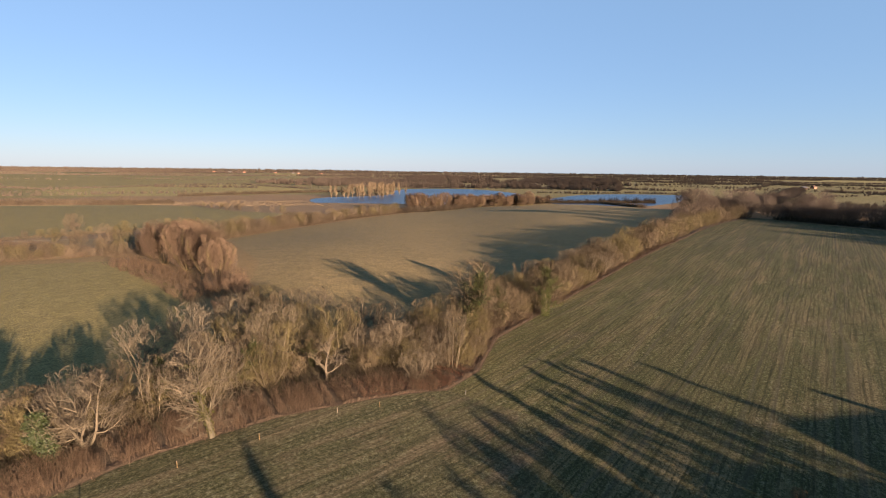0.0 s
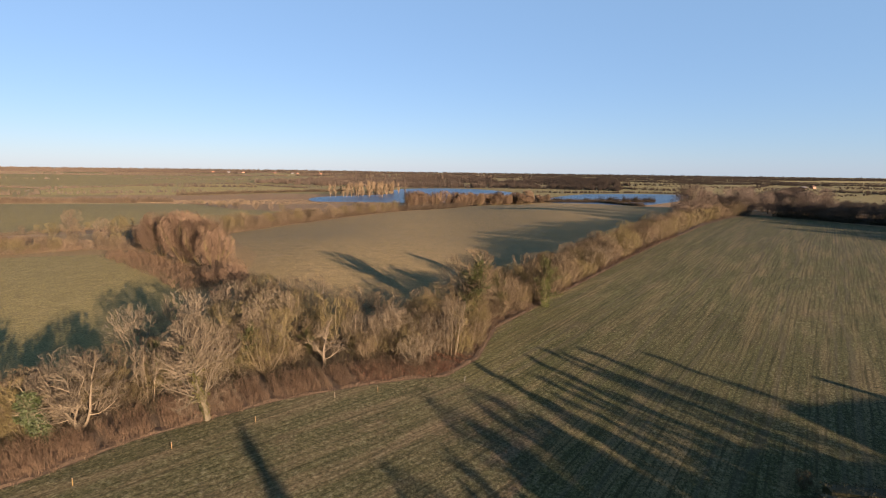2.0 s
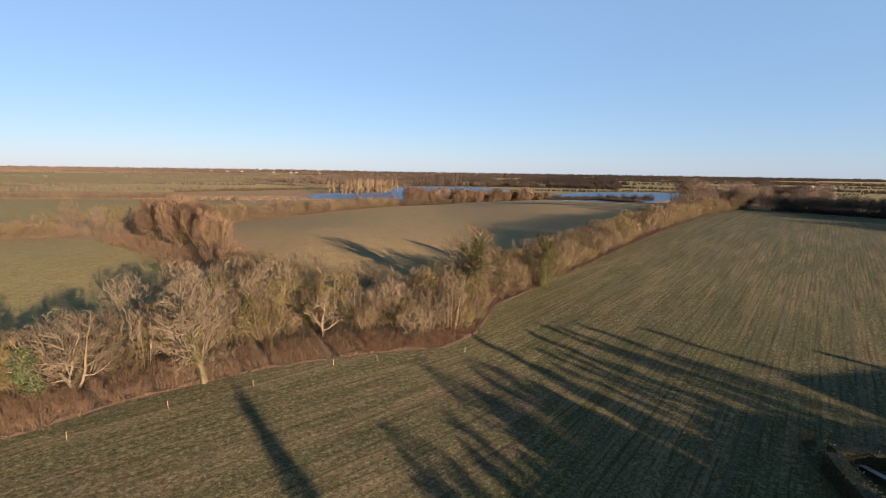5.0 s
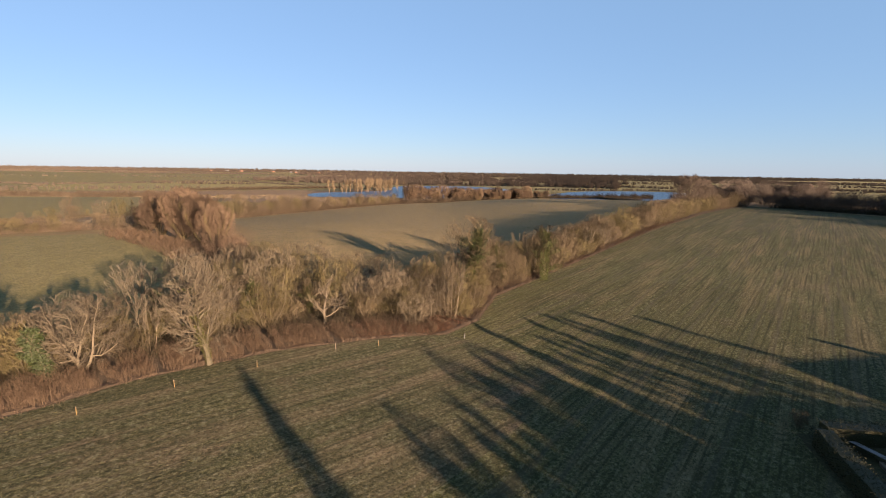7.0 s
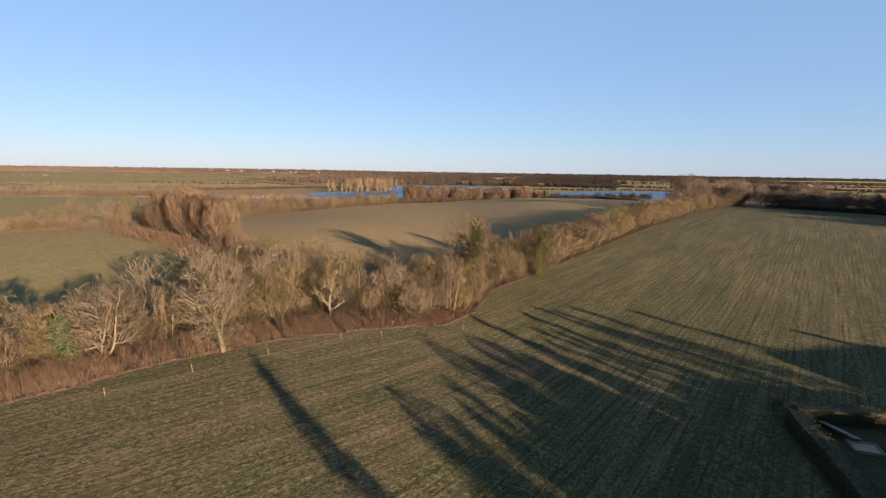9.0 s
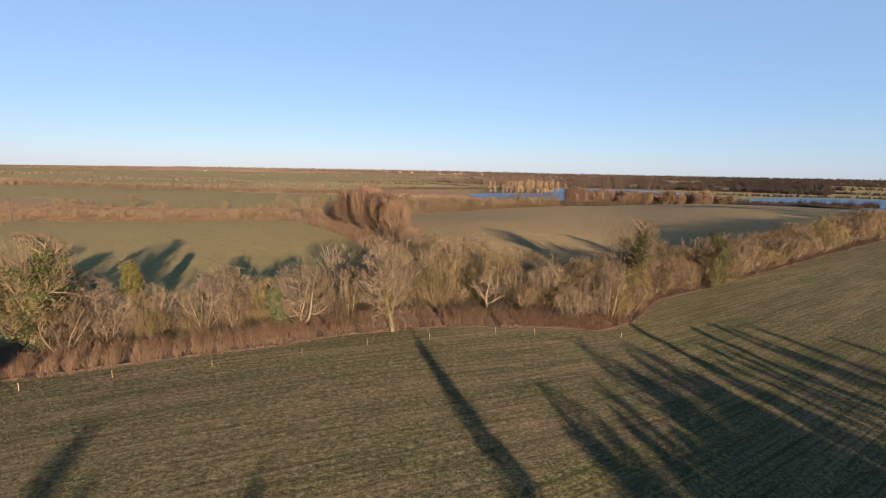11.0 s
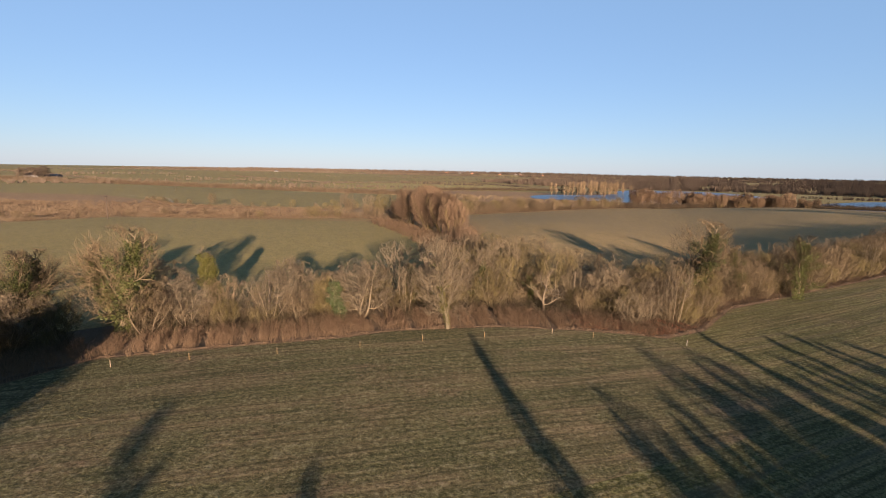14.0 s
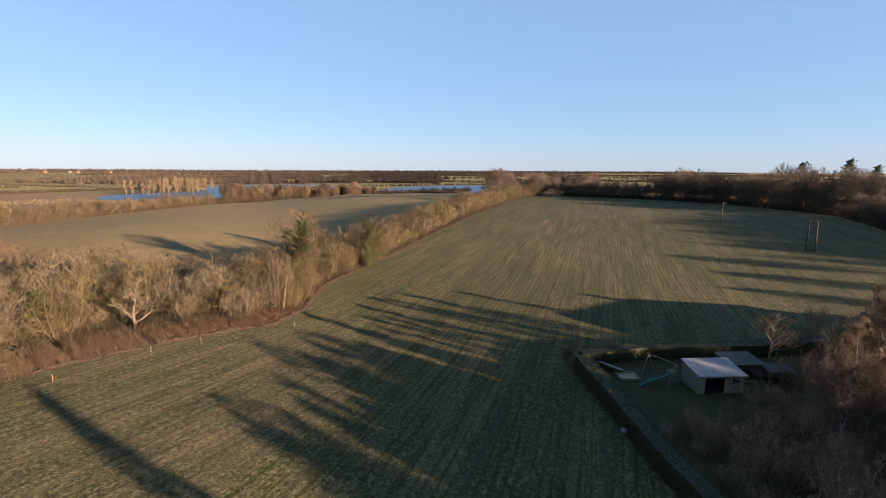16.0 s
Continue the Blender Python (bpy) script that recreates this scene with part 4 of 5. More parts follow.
# ---- scrub ----
def scrub(name, line, inner, outer, density, lo, hi, mat, label, seed, lean=0.35, thick=0.018):
    rng = random.Random(seed)
    soup = Soup()
    for x, y, nx, ny in along(line, 1.0, rng, 0.5):
        for _ in range(density):
            o = rng.uniform(inner, outer)
            px, py = x + nx * o + rng.uniform(-0.5, 0.5), y + ny * o + rng.uniform(-0.5, 0.5)
            h = rng.uniform(lo, hi) * (0.8 + 0.3 * noise.noise((px * 0.13, py * 0.13, 2.0)))
            d = Vector((rng.gauss(0, lean), rng.gauss(0, lean), 1)).normalized() * max(0.25, h)
            p = Vector((px, py, ground_z(px, py) - 0.05))
            soup.spike(p, d, thick)
            for _ in range(2):
                t = rng.uniform(0.25, 0.8)
                soup.spike(p + d * t, bend(rng, d.normalized(), rng.uniform(25, 70)) * h * rng.uniform(0.25, 0.5), thick * 0.7)
    tagged(new(name, soup.mesh(name, mat)), label, "scrub", kind="stuff")


scrub("bramble_bank", EDGE_A[2:], 0.1, 5.4, 190, 0.9, 2.0, M_BRAM, "bank of leafless red-brown bramble and saplings", 1, 0.22, 0.012)
scrub("bramble_bank", EDGE_B[:6], 0.1, 3.2, 44, 0.6, 1.6, M_BRAM, "strip of red-brown bramble below the long hedge", 2)
scrub("dry_grass_fringe", EDGE_A[2:] + EDGE_B[1:], -0.15, 0.7, 9, 0.2, 0.55, M_STRAW, "fringe of bleached dead grass along the ditch", 3, 0.6, 0.022)
scrub("bracken", [(-9, 54.6), (-2.8, 57.6), (1.0, 59.2), (5.0, 65.5)], 0.1, 4.5, 130, 0.35, 1.0, M_RUST, "low patch of rust-coloured dead bracken at the bend of the field", 12, 0.6, 0.02)
scrub("undergrowth", EDGE_A[2:], 4.0, 13.0, 90, 0.8, 2.4, M_UNDER, "tangled olive-brown undergrowth among the trees, darkened as shaded gaps", 4, 0.7, 0.026)
scrub("undergrowth", EDGE_B[:5], 2.5, 9.5, 50, 1.0, 2.6, M_UNDER, "tangled brown undergrowth inside the hedge, darkened as shaded gaps", 5, 0.6)
scrub("undergrowth", WOOD_R, -26.0, 0.5, 46, 1.6, 4.6, M_UNDER, "leafless underwood along the wood's edge, its colour darkened as shade", 6, 0.4, 0.06)
scrub("undergrowth", EDGE_B[4:], 1.5, 8.0, 14, 0.8, 2.6, M_TWIG, "tangled tan undergrowth inside the far hedge", 7, 0.5, 0.035)

scrub("scrub_strip", [(-215, 76), (-200, 74), (-192, 104), (-140, 114), (-118, 124), (-100, 132), (-84, 128)], 1.0, 9.0, 34, 0.8, 2.2, M_FARTW, "low strip of tan scrub round the pasture", 8, 0.5, 0.05)
scrub("scrub_strip", [(-300, 185), (-255, 170), (-172, 185), (-150, 207), (-122, 245)], -1.5, 1.5, 20, 0.8, 2.2, M_FARTW, "low tan hedge beside the green field", 9, 0.5, 0.05)
scrub("scrub_strip", [(-74, 150), (-80, 172), (-73, 226), (-57, 280), (-29, 346)], 0.0, 7.5, 34, 1.6, 4.5, M_FARTW, "tan underwood of the hedge beyond the hill", 10, 0.4, 0.06)
for line, lo, hi, seed in (([(-29, 346), (8, 399), (57, 500), (118, 553), (185, 563), (208, 500)], 2.5, 6.0, 21),
                           ([(-760, 275), (-353, 384), (-290, 428), (-258, 460)], 3.5, 8.0, 22),
                           ([(118, 556), (185, 566), (260, 580)], 2.5, 5.5, 23),
                           ([(-330, 600), (-205, 725), (-150, 760)], 3.0, 6.5, 24)):
    scrub("far_hedge", line, 0.0, 8.0, 22, lo, hi, M_DISTH, "distant bare hedge with uneven brown tops", seed, 0.3, 0.10)
scrub("scrub_strip", [(-44, 88), (-56, 100), (-70, 112), (-84, 124)], -3.0, 5.0, 34, 1.0, 2.8, M_BRAM, "tangled brown scrub below the willows", 11, 0.5, 0.04)


def scrub_field(name, poly, count, lo, hi, mat, label, seed, thick=0.06):
    """Rough ground wholly grown over with low bushes."""
    rng = random.Random(seed)
    soup = Soup()
    xs, ys = [p[0] for p in poly], [p[1] for p in poly]
    while count:
        x, y = rng.uniform(min(xs), max(xs)), rng.uniform(min(ys), max(ys))
        if not inside(poly, x, y) or noise.noise((x * 0.06, y * 0.06, seed)) < rng.uniform(-0.6, 0.1):
            continue
        h, z0 = rng.uniform(lo, hi), ground_z(x, y)
        for _ in range(16):
            d = rnd_dir(rng)
            p = Vector((x + d.x * h * 0.6, y + d.y * h * 0.6, z0 + h * (0.35 + 0.3 * d.z)))
            e = (d + Vector((0, 0, 0.9))).normalized() * h * rng.uniform(0.3, 0.55)
            soup.spike(p - e * 0.4, e, thick)
        count -= 1
    tagged(new(name, soup.mesh(name, mat)), label, "scrub", kind="stuff")


scrub_field("scrub_field", [(-340, 95), (-236, 80), (-192, 104), (-140, 116), (-118, 126), (-90, 132), (-104, 150), (-150, 172), (-200, 172), (-270, 172), (-345, 128)], 2600, 1.0, 2.6, M_SCRUB, "low red-brown scrub between the pasture and the green field", 71, 0.05)
scrub_field("scrub_field", [(-345, 128), (-236, 80), (-192, 104), (-140, 116), (-118, 126), (-150, 150), (-250, 150)], 600, 1.4, 3.4, M_FARTW, "scattered tan thorn bushes among the scrub", 72)
scrub_field("reed_bed", [(-290, 428), (-221, 423), (-160, 430), (-108, 462), (-160, 545), (-230, 540), (-300, 480)], 700, 0.8, 1.8, M_POPL, "bleached reeds on the lake's edge", 73, 0.12)


def ditch_bank(line, seed):
    """The raw earth bank of the ditch, coloured dark as if shaded: a low ragged ridge along the crop's edge."""
    bm = bmesh.new()
    last = None
    for x, y, nx, ny in along(line, 0.4):
        n1, n2 = noise.noise((x * 0.45, y * 0.45, seed)) - 0.15, noise.noise((x * 2.3, y * 2.3, seed + 4.0))
        row = []
        for off, h in ((-0.05, -0.06), (0.12 + 0.2 * n2, -0.02 + 0.06 * n2), (0.35 + 0.3 * n1, 0.16 + 0.22 * n1 + 0.14 * n2), (0.8, 0.16 + 0.25 * n1), (1.4, -0.1)):
            px, py = x + nx * off, y + ny * off
            row.append(bm.verts.new((px, py, ground_z(px, py) + h)))
        if last:
            for k in range(4):
                bm.faces.new((last[k], row[k], row[k + 1], last[k + 1]))
        last = row
    tagged(part("ditch_bank", bm, M_BANK, None, "ragged bank of raw reddish earth beside the ditch, darkened as ditch shade"), category="bank", kind="structure")


ditch_bank(EDGE_A[2:] + EDGE_B[1:7], 1.0)


def crop_tufts(count, seed):
    """Low tufts of young crop in drilled rows, over the part of the field that is passed nearest."""
    rng = random.Random(seed)
    soup = Soup()
    while len(soup.f) < 3 * count:
        x, y = rng.uniform(-48, 62), rng.uniform(10, 92)
        if not inside(CROP, x, y):
            continue
        a = radians(47 if inside(HEADLAND, x, y) else -36.5 + 90)
        c = x * math.sin(a) - y * math.cos(a)
        shift = round(c / 0.36) * 0.36 - c + rng.gauss(0, 0.04)
        x, y = x + math.sin(a) * shift, y - math.cos(a) * shift
        h = rng.uniform(0.05, 0.12)
        soup.spike(Vector((x, y, ground_z(x, y) - 0.02)), Vector((rng.gauss(0, 0.08), rng.gauss(0, 0.08), h)), rng.uniform(0.018, 0.036))
    tagged(new("crop_tufts", soup.mesh("crop_tufts", M_TUFT)), "frosted tufts of young winter crop in drilled rows", "crop", kind="stuff")


crop_tufts(90000, 8)


def verge(name, line, width, mat, label, category, lift=0.03):
    """A strip that lies on the land, a little above it."""
    bm = bmesh.new()
    last = None
    for x, y, nx, ny in along(line, 1.1):
        w = width * (0.8 + 0.5 * noise.noise((x * 0.2, y * 0.2, 3.0)))
        row = []
        for k in range(4):
            o = w * (k / 3 - 0.5)
            px, py = x + nx * o, y + ny * o
            row.append(bm.verts.new((px, py, ground_z(px, py) + lift + (0.10 if k in (1, 2) else -0.12))))
        if last:
            for k in range(3):
                bm.faces.new((last[k], row[k], row[k + 1], last[k + 1]))
        last = row
    tagged(part(name, bm, mat, None, label), category=category, kind="structure")


M_VERGE = plain("bleached_grass", (0.15, 0.118, 0.06), (0.20, 0.155, 0.08), 0.95, 0.8, 0.4, 0.05)
verge("track", [(-230, 170), (-168, 176), (-152, 181), (-132, 182)], 4.0, M_VERGE, "pale sandy farm track beyond the pasture", "track")
verge("verge", [(-353, 377), (-290, 420), (-258, 450), (-221, 418)], 3.0, M_VERGE, "strip of bleached grass below the distant hedge", "verge")
verge("track", [(-360, 205), (-300, 200), (-235, 158), (-190, 150)], 3.0, M_VERGE, "pale track between distant fields", "track")


# ---- posts and poles ----
def marker_post(x, y, lean, mat, label):
    ob = thing("marker_post", pose(x, y, ground_z(x, y), lean, lean * 0.5, 30), label, "post", "marker posts along the field edge")
    bm = box(bm_new(), -0.03, -0.03, -0.3, 0.03, 0.03, 0.62, bevel=0.006)
    part("stake", bm, mat, ob)
    part("cap", box(bm_new(), -0.032, -0.032, 0.62, 0.032, 0.032, 0.70, bevel=0.012), M_POST, ob, "bare wooden post top")


for i, (x, y) in enumerate(((-45.5, 18.4), (-40.7, 22.9), (-34.4, 28.0), (-28.5, 33.9), (-23.8, 39.3), (-18.35, 44.5), (-11.8, 50.7), (-7.2, 52.9))):
    marker_post(x, y, (i * 37) % 7 - 3, M_POST if i in (0, 6) else M_YELLOW, "weathered wooden stake at the crop's edge" if i in (0, 6) else "yellow-painted wooden stake at the crop's edge")
marker_post(3.3, 57.9, 2, M_WHITE, "white-painted stake at the bend of the field edge")


def line_pole(x, y, turn, height, arms, label, group="power poles across the fields"):
    ob = thing("power_pole", on_ground(x, y, turn), label, "utility pole", group)
    part("shaft", rod(bm_new(), (0, 0, -0.5), (0, 0, height), 0.17, 0.11, 10), M_POLE, ob)
    for k in range(arms):
        z = height - 0.35 - 0.9 * k
        arm = part("crossarm", box(bm_new(), -1.3, 0.12, z - 0.09, 1.3, 0.26, z + 0.09, bevel=0.01), M_POLE, ob)
        for s in (-1.05, -0.35, 1.05):
            part("insulator", rod(bm_new(), (s, 0.18, z + 0.06), (s, 0.18, z + 0.30), 0.05, 0.07, 8), M_DARK, arm)


line_pole(141.2, 108.4, -39, 7.4, 1, "timber power pole with a crossarm, standing in the crop")
line_pole(199.7, 181.6, -39, 7.2, 1, "timber power pole with a crossarm, before the wood")
line_pole(210.5, 213.0, -39, 7.2, 1, "timber power pole with a crossarm, before the wood")
line_pole(-182.5, 95.5, 130, 8.4, 1, "pale timber power pole at the pasture's edge")
line_pole(-393.0, 270.0, 130, 8.6, 1, "timber power pole in the green field")
line_pole(-620.0, 470.0, 130, 8.6, 1, "timber power pole in a distant field")


def twin_pole():
    ob = thing("twin_pole", on_ground(126.7, 71.3, -60), "pair of dark timber poles joined by crossarms in the crop", "utility pole")
    for s in (-0.95, 0.95):
        part("shaft", rod(bm_new(), (s, 0, -0.5), (s * 0.86, 0, 7.6), 0.19, 0.13, 10), M_POLE, ob)
    part("crossarm", box(bm_new(), -1.5, 0.12, 7.0, 1.5, 0.26, 7.16, bevel=0.01), M_POLE, ob)
    part("brace", box(bm_new(), -1.0, 0.10, 4.6, 1.0, 0.20, 4.72, bevel=0.01), M_POLE, ob)
    part("foot_rail", box(bm_new(), -1.1, 0.12, 0.25, 1.1, 0.26, 0.5, bevel=0.02), M_POLE, ob)


twin_pole()


def wood_post(x, y, z0, height, r, label, mat=M_POST):
    ob = thing("timber_post", pose(x, y, ground_z(x, y), 0, 1.5, 20), label, "post")
    part("shaft", rod(bm_new(), (0, 0, z0), (0, 0, height), r, r * 0.85, 9), mat, ob)
    part("cap", rod(bm_new(), (0, 0, height), (0, 0, height + 0.08), r * 0.95, r * 0.4, 9), mat, ob)


wood_post(-12.2, 66.0, -0.4, 4.4, 0.13, "tall weathered post rising out of the hedge")
wood_post(-46.2, 38.6, -0.4, 4.6, 0.16, "pale broken pole standing among the saplings")
wood_post(99.6, 71.5, -0.4, 2.2, 0.06, "weathered post standing in the crop", M_POLE)
wood_post(99.9, 74.3, -0.4, 1.9, 0.05, "weathered post standing in the crop", M_POLE)


# ---- the garden ----
def clipped_hedge(line, height, width, label, seed):
    """A clipped hedge: a ragged core and a skin of small leaves."""
    rng = random.Random(seed)
    ob = thing("clipped_hedge", Matrix(), label, "hedge", "hedges round the garden")
    core, skin = Soup(), Soup()
    pts = along(line, 0.5)
    ring = []
    for x, y, nx, ny in pts:
        z, w = ground_z(x, y), width / 2 * 0.82
        h = height * (0.93 + 0.10 * noise.noise((x * 0.5, y * 0.5, 1.0)))
        i = len(core.v)
        core.v += [Vector((x + nx * w, y + ny * w, z - 0.1)), Vector((x + nx * w * 0.9, y + ny * w * 0.9, z + h * 0.92)), Vector((x - nx * w * 0.9, y - ny * w * 0.9, z + h * 0.92)), Vector((x - nx * w, y - ny * w, z - 0.1))]
        if ring:
            j = ring[-1]
            for k in range(3):
                core.f.append((j + k, j + k + 1, i + k + 1, i + k))
        ring.append(i)
        for _ in range(95):
            s, u = rng.uniform(-0.3, 0.3), rng.random()
            if u < 0.42:
                a, zz, out = rng.uniform(-1, 1) * width / 2, h * rng.uniform(0.94, 1.06), Vector((0, 0, 1))
            else:
                side = 1 if u < 0.72 else -1
                a, zz, out = side * width / 2 * rng.uniform(0.86, 1.05), h * rng.random(), Vector((nx * side, ny * side, 0.2))
            p = Vector((x + nx * a - ny * s, y + ny * a + nx * s, z + zz))
            d = (out + rnd_dir(rng)).normalized() * rng.uniform(0.10, 0.2)
            skin.leaf(p, d, d.orthogonal().normalized() * 0.05)
    core.f += [(0, 1, 2, 3), (ring[-1] + 3, ring[-1] + 2, ring[-1] + 1, ring[-1])]
    piece("core", core.mesh("core", M_HEDGE), None, ob)
    piece("leaves", skin.mesh("leaves", M_HEDGE), None, ob)


clipped_hedge([(20.5, -18), (25.6, 10), (28.0, 19.5), (30.2, 26.5), (33.2, 36.9)], 1.75, 1.7, "tall clipped green and brown hedge beside the crop", 1)
clipped_hedge([(33.9, 37.5), (42.6, 36.4), (55.2, 32.6), (66, 30.5)], 1.7, 1.6, "tall clipped hedge along the back of the garden", 2)


def board(parent, mat, a, b, m=None, name="board"):
    part(name, box(bm_new(), *a, *b, m), mat, parent)


def shed():
    ob = thing("garden_shed", pose(40.5, 27.3, ground_z(40.5, 27.3), 0, 0, -17.7), "timber garden shed with a frosted sloping felt roof", "shed")
    W, D, h0, h1 = 4.8, 3.1, 1.95, 2.4
    part("back_wall", box(bm_new(), 0, D - 0.08, 0, W, D, h1 - 0.02), M_TIMBER, ob)
    for x in (0.0, W - 0.08):
        side = part("side_wall", box(bm_new(), x + 0.02, 0.06, 0, x + 0.06, D - 0.1, h0 - 0.1), M_DARK, ob)
        n = 16
        for i in range(n):
            y0, y1 = 0.04 + (D - 0.14) * i / n, 0.04 + (D - 0.14) * (i + 1) / n
            board(side, M_TIMBER, (x, y0 + 0.004, 0), (x + 0.08, y1 - 0.004, h0 + (h1 - h0) * (i + 0.5) / n - 0.05))
    front = part("front_wall", box(bm_new(), 0.75, 0.0, h0 - 0.26, 2.75, 0.05, h0 - 0.06), M_CLAD, ob, "pale boarded front with a wide open doorway")
    for x0, x1, top, n in ((0.0, 0.75, h0 - 0.06, 5), (2.75, 3.55, h0 - 0.06, 5), (3.55, 4.25, 1.0, 4), (4.25, W, h0 - 0.06, 4)):
        w = (x1 - x0) / n
        for i in range(n):
            board(front, M_CLAD, (x0 + i * w + 0.006, 0.01, 0), (x0 + (i + 1) * w - 0.006, 0.04, top - 0.01 * ((i * 7) % 3)))
    board(front, M_CLAD, (3.55, 0.0, h0 - 0.36), (4.25, 0.05, h0 - 0.06), name="lintel")
    win = part("window", box(bm_new(), 3.55, 0.0, 1.0, 4.25, 0.02, h0 - 0.36), M_DARK, ob, "dark shed window")
    fr = bm_new()
    for a in ((3.52, 1.0, 3.58, h0 - 0.36), (4.22, 1.0, 4.28, h0 - 0.36), (3.88, 1.0, 3.92, h0 - 0.36), (3.52, 0.97, 4.28, 1.03), (3.52, h0 - 0.39, 4.28, h0 - 0.33)):
        box(fr, a[0], -0.03, a[1], a[2], -0.004, a[3])
    part("window_frame", fr, M_WHITE, win)
    part("floor", box(bm_new(), 0.1, 0.06, 0.02, W - 0.1, D - 0.1, 0.10), M_DARK, ob)
    ang = math.atan2(h1 - h0, D)
    m = Matrix.Translation((0, 0, h0)) @ Matrix.Rotation(ang, 4, "X")
    roof = part("roof", box(bm_new(), -0.13, -0.28, -0.03, W + 0.11, D / math.cos(ang) + 0.13, 0.0, m), M_TIMBER, ob, "grey felt roof whitened by frost")
    for i in range(5):
        board(roof, M_ROOF, (-0.15 + i * 1.02, -0.3, 0.004), (-0.15 + (i + 1) * 1.02 - 0.012, D / math.cos(ang) + 0.15, 0.035 + 0.008 * (i % 2)), m, "felt_strip")
    part("fascia", box(bm_new(), -0.15, -0.34, -0.14, W + 0.13, -0.305, 0.03, m), M_POST, ob)


shed()


def low_shed(x, y, turn, w, d, h0, h1, label):
    ob = thing("lean_to_shed", pose(x, y, ground_z(x, y), 0, 0, turn), label, "shed", "low sheds by the hedge")
    for a, b in ((0, 0), (w - 0.09, 0), (0, d - 0.09), (w - 0.09, d - 0.09)):
        part("post", box(bm_new(), a, b, -0.1, a + 0.09, b + 0.09, h0 if b == 0 else h1), M_TIMBER, ob)
    part("back_wall", box(bm_new(), 0.1, d - 0.05, 0, w - 0.1, d - 0.01, h1 - 0.05), M_TIMBER, ob)
    part("side_wall", box(bm_new(), w - 0.05, 0.1, 0, w - 0.01, d - 0.1, h0 - 0.05), M_TIMBER, ob)
    ang = math.atan2(h1 - h0, d)
    m = Matrix.Translation((0, 0, h0 + 0.01)) @ Matrix.Rotation(ang, 4, "X")
    part("roof", box(bm_new(), -0.2, -0.25, 0, w + 0.2, d + 0.25, 0.05, m), M_SLATE, ob, "dull grey sheet roof")


low_shed(46.6, 28.6, -17, 3.6, 2.6, 1.7, 1.95, "dark low timber lean-to with a sheet roof")
low_shed(49.6, 26.4, -20, 2.5, 1.6, 1.35, 1.5, "small open timber shelter with a flat grey roof")


def goal_frame():
    ob = thing("goal_frame", pose(43.9, 25.6, ground_z(44, 25.6), 0, 0, -8), "small weathered wooden goal frame on the lawn", "goal")
    for x in (0.0, 2.1):
        part("upright", box(bm_new(), x, 0, -0.05, x + 0.09, 0.09, 1.35), M_POST, ob)
        part("side_rail", rod(bm_new(), (x + 0.045, 0.045, 1.32), (x + 0.045, 0.95, 0.05), 0.04, 0.04, 6), M_POST, ob)
    part("crossbar", box(bm_new(), -0.05, 0.004, 1.352, 2.24, 0.086, 1.44), M_POST, ob)
    part("ground_rail", box(bm_new(), 0, 0.91, -0.02, 2.19, 1.0, 0.08), M_POST, ob)


goal_frame()


def swing_set():
    z = ground_z(39.8, 30.5)
    ob = thing("swing_set", pose(39.7, 29.7, z, 0, 0, 0), "wooden swing frame with a ladder and green slide", "swing set")
    a, b = Vector((0.2, 0, 2.25)), Vector((-0.3, 3.2, 2.25))
    part("beam", rod(bm_new(), a + Vector((0.04, -0.25, 0)), b + Vector((-0.04, 0.25, 0)), 0.065, 0.065, 8), M_POST, ob)
    for p, s in ((a, 1.0), (b, 1.0)):
        for dx in (-0.95, 1.05):
            part("leg", rod(bm_new(), p, (p.x + dx * s, p.y + 0.05 * dx, -0.05), 0.06, 0.06, 8), M_POST, ob)
    for k in range(5):
        t = 0.25 + 0.15 * k
        part("rung", rod(bm_new(), (a.x - 0.95 * t, -0.06, 2.25 * (1 - t)), (a.x + 1.05 * t, -0.06, 2.25 * (1 - t)), 0.04, 0.04, 6), M_POST, ob)
    s = bm_new()
    ax, az, bx, bz, n = -0.1, 1.35, -3.4, 0.12, 9
    prof = []
    for i in range(n + 1):
        t = i / n
        prof.append(Vector((ax + (bx - ax) * t, 0.2 + 0.7 * t, az + (bz - az) * (t + 0.12 * math.sin(math.pi * 2 * t)))))
    sec = ((-0.26, 0.14), (-0.25, 0.0), (0.25, 0.0), (0.26, 0.14), (0.30, 0.14), (0.29, -0.04), (-0.29, -0.04), (-0.30, 0.14))
    rings = [[s.verts.new((p.x + 0.2 * u, p.y + 0.95 * u, p.z + w)) for u, w in sec] for p in prof]
    for r0, r1 in zip(rings, rings[1:]):
        for k in range(8):
            s.faces.new((r0[k], r0[(k + 1) % 8], r1[(k + 1) % 8], r1[k]))
    part("slide", s, M_GREENP, ob, "green plastic slide")
    part("platform", box(bm_new(), -0.25, -0.1, 1.27, 0.6, 0.8, 1.33), M_POST, ob)


swing_set()


def sandpit():
    ob = thing("sandpit", pose(35.1, 32.2, ground_z(35, 32), 0, 0, -20), "square timber sandpit with grey boards", "sandpit")
    for n, (a, b, c, d) in enumerate(((0, 0, 2.2, 0.16), (0, 1.74, 2.2, 1.9), (0, 0.163, 0.16, 1.737), (2.04, 0.163, 2.2, 1.737))):
        part("board", box(bm_new(), a, b, 0, c, d, 0.28, bevel=0.01), M_POST, ob)
    part("sand", box(bm_new(), 0.165, 0.165, 0.0, 2.035, 1.735, 0.17), M_CLAD, ob, "damp brown sand")


sandpit()


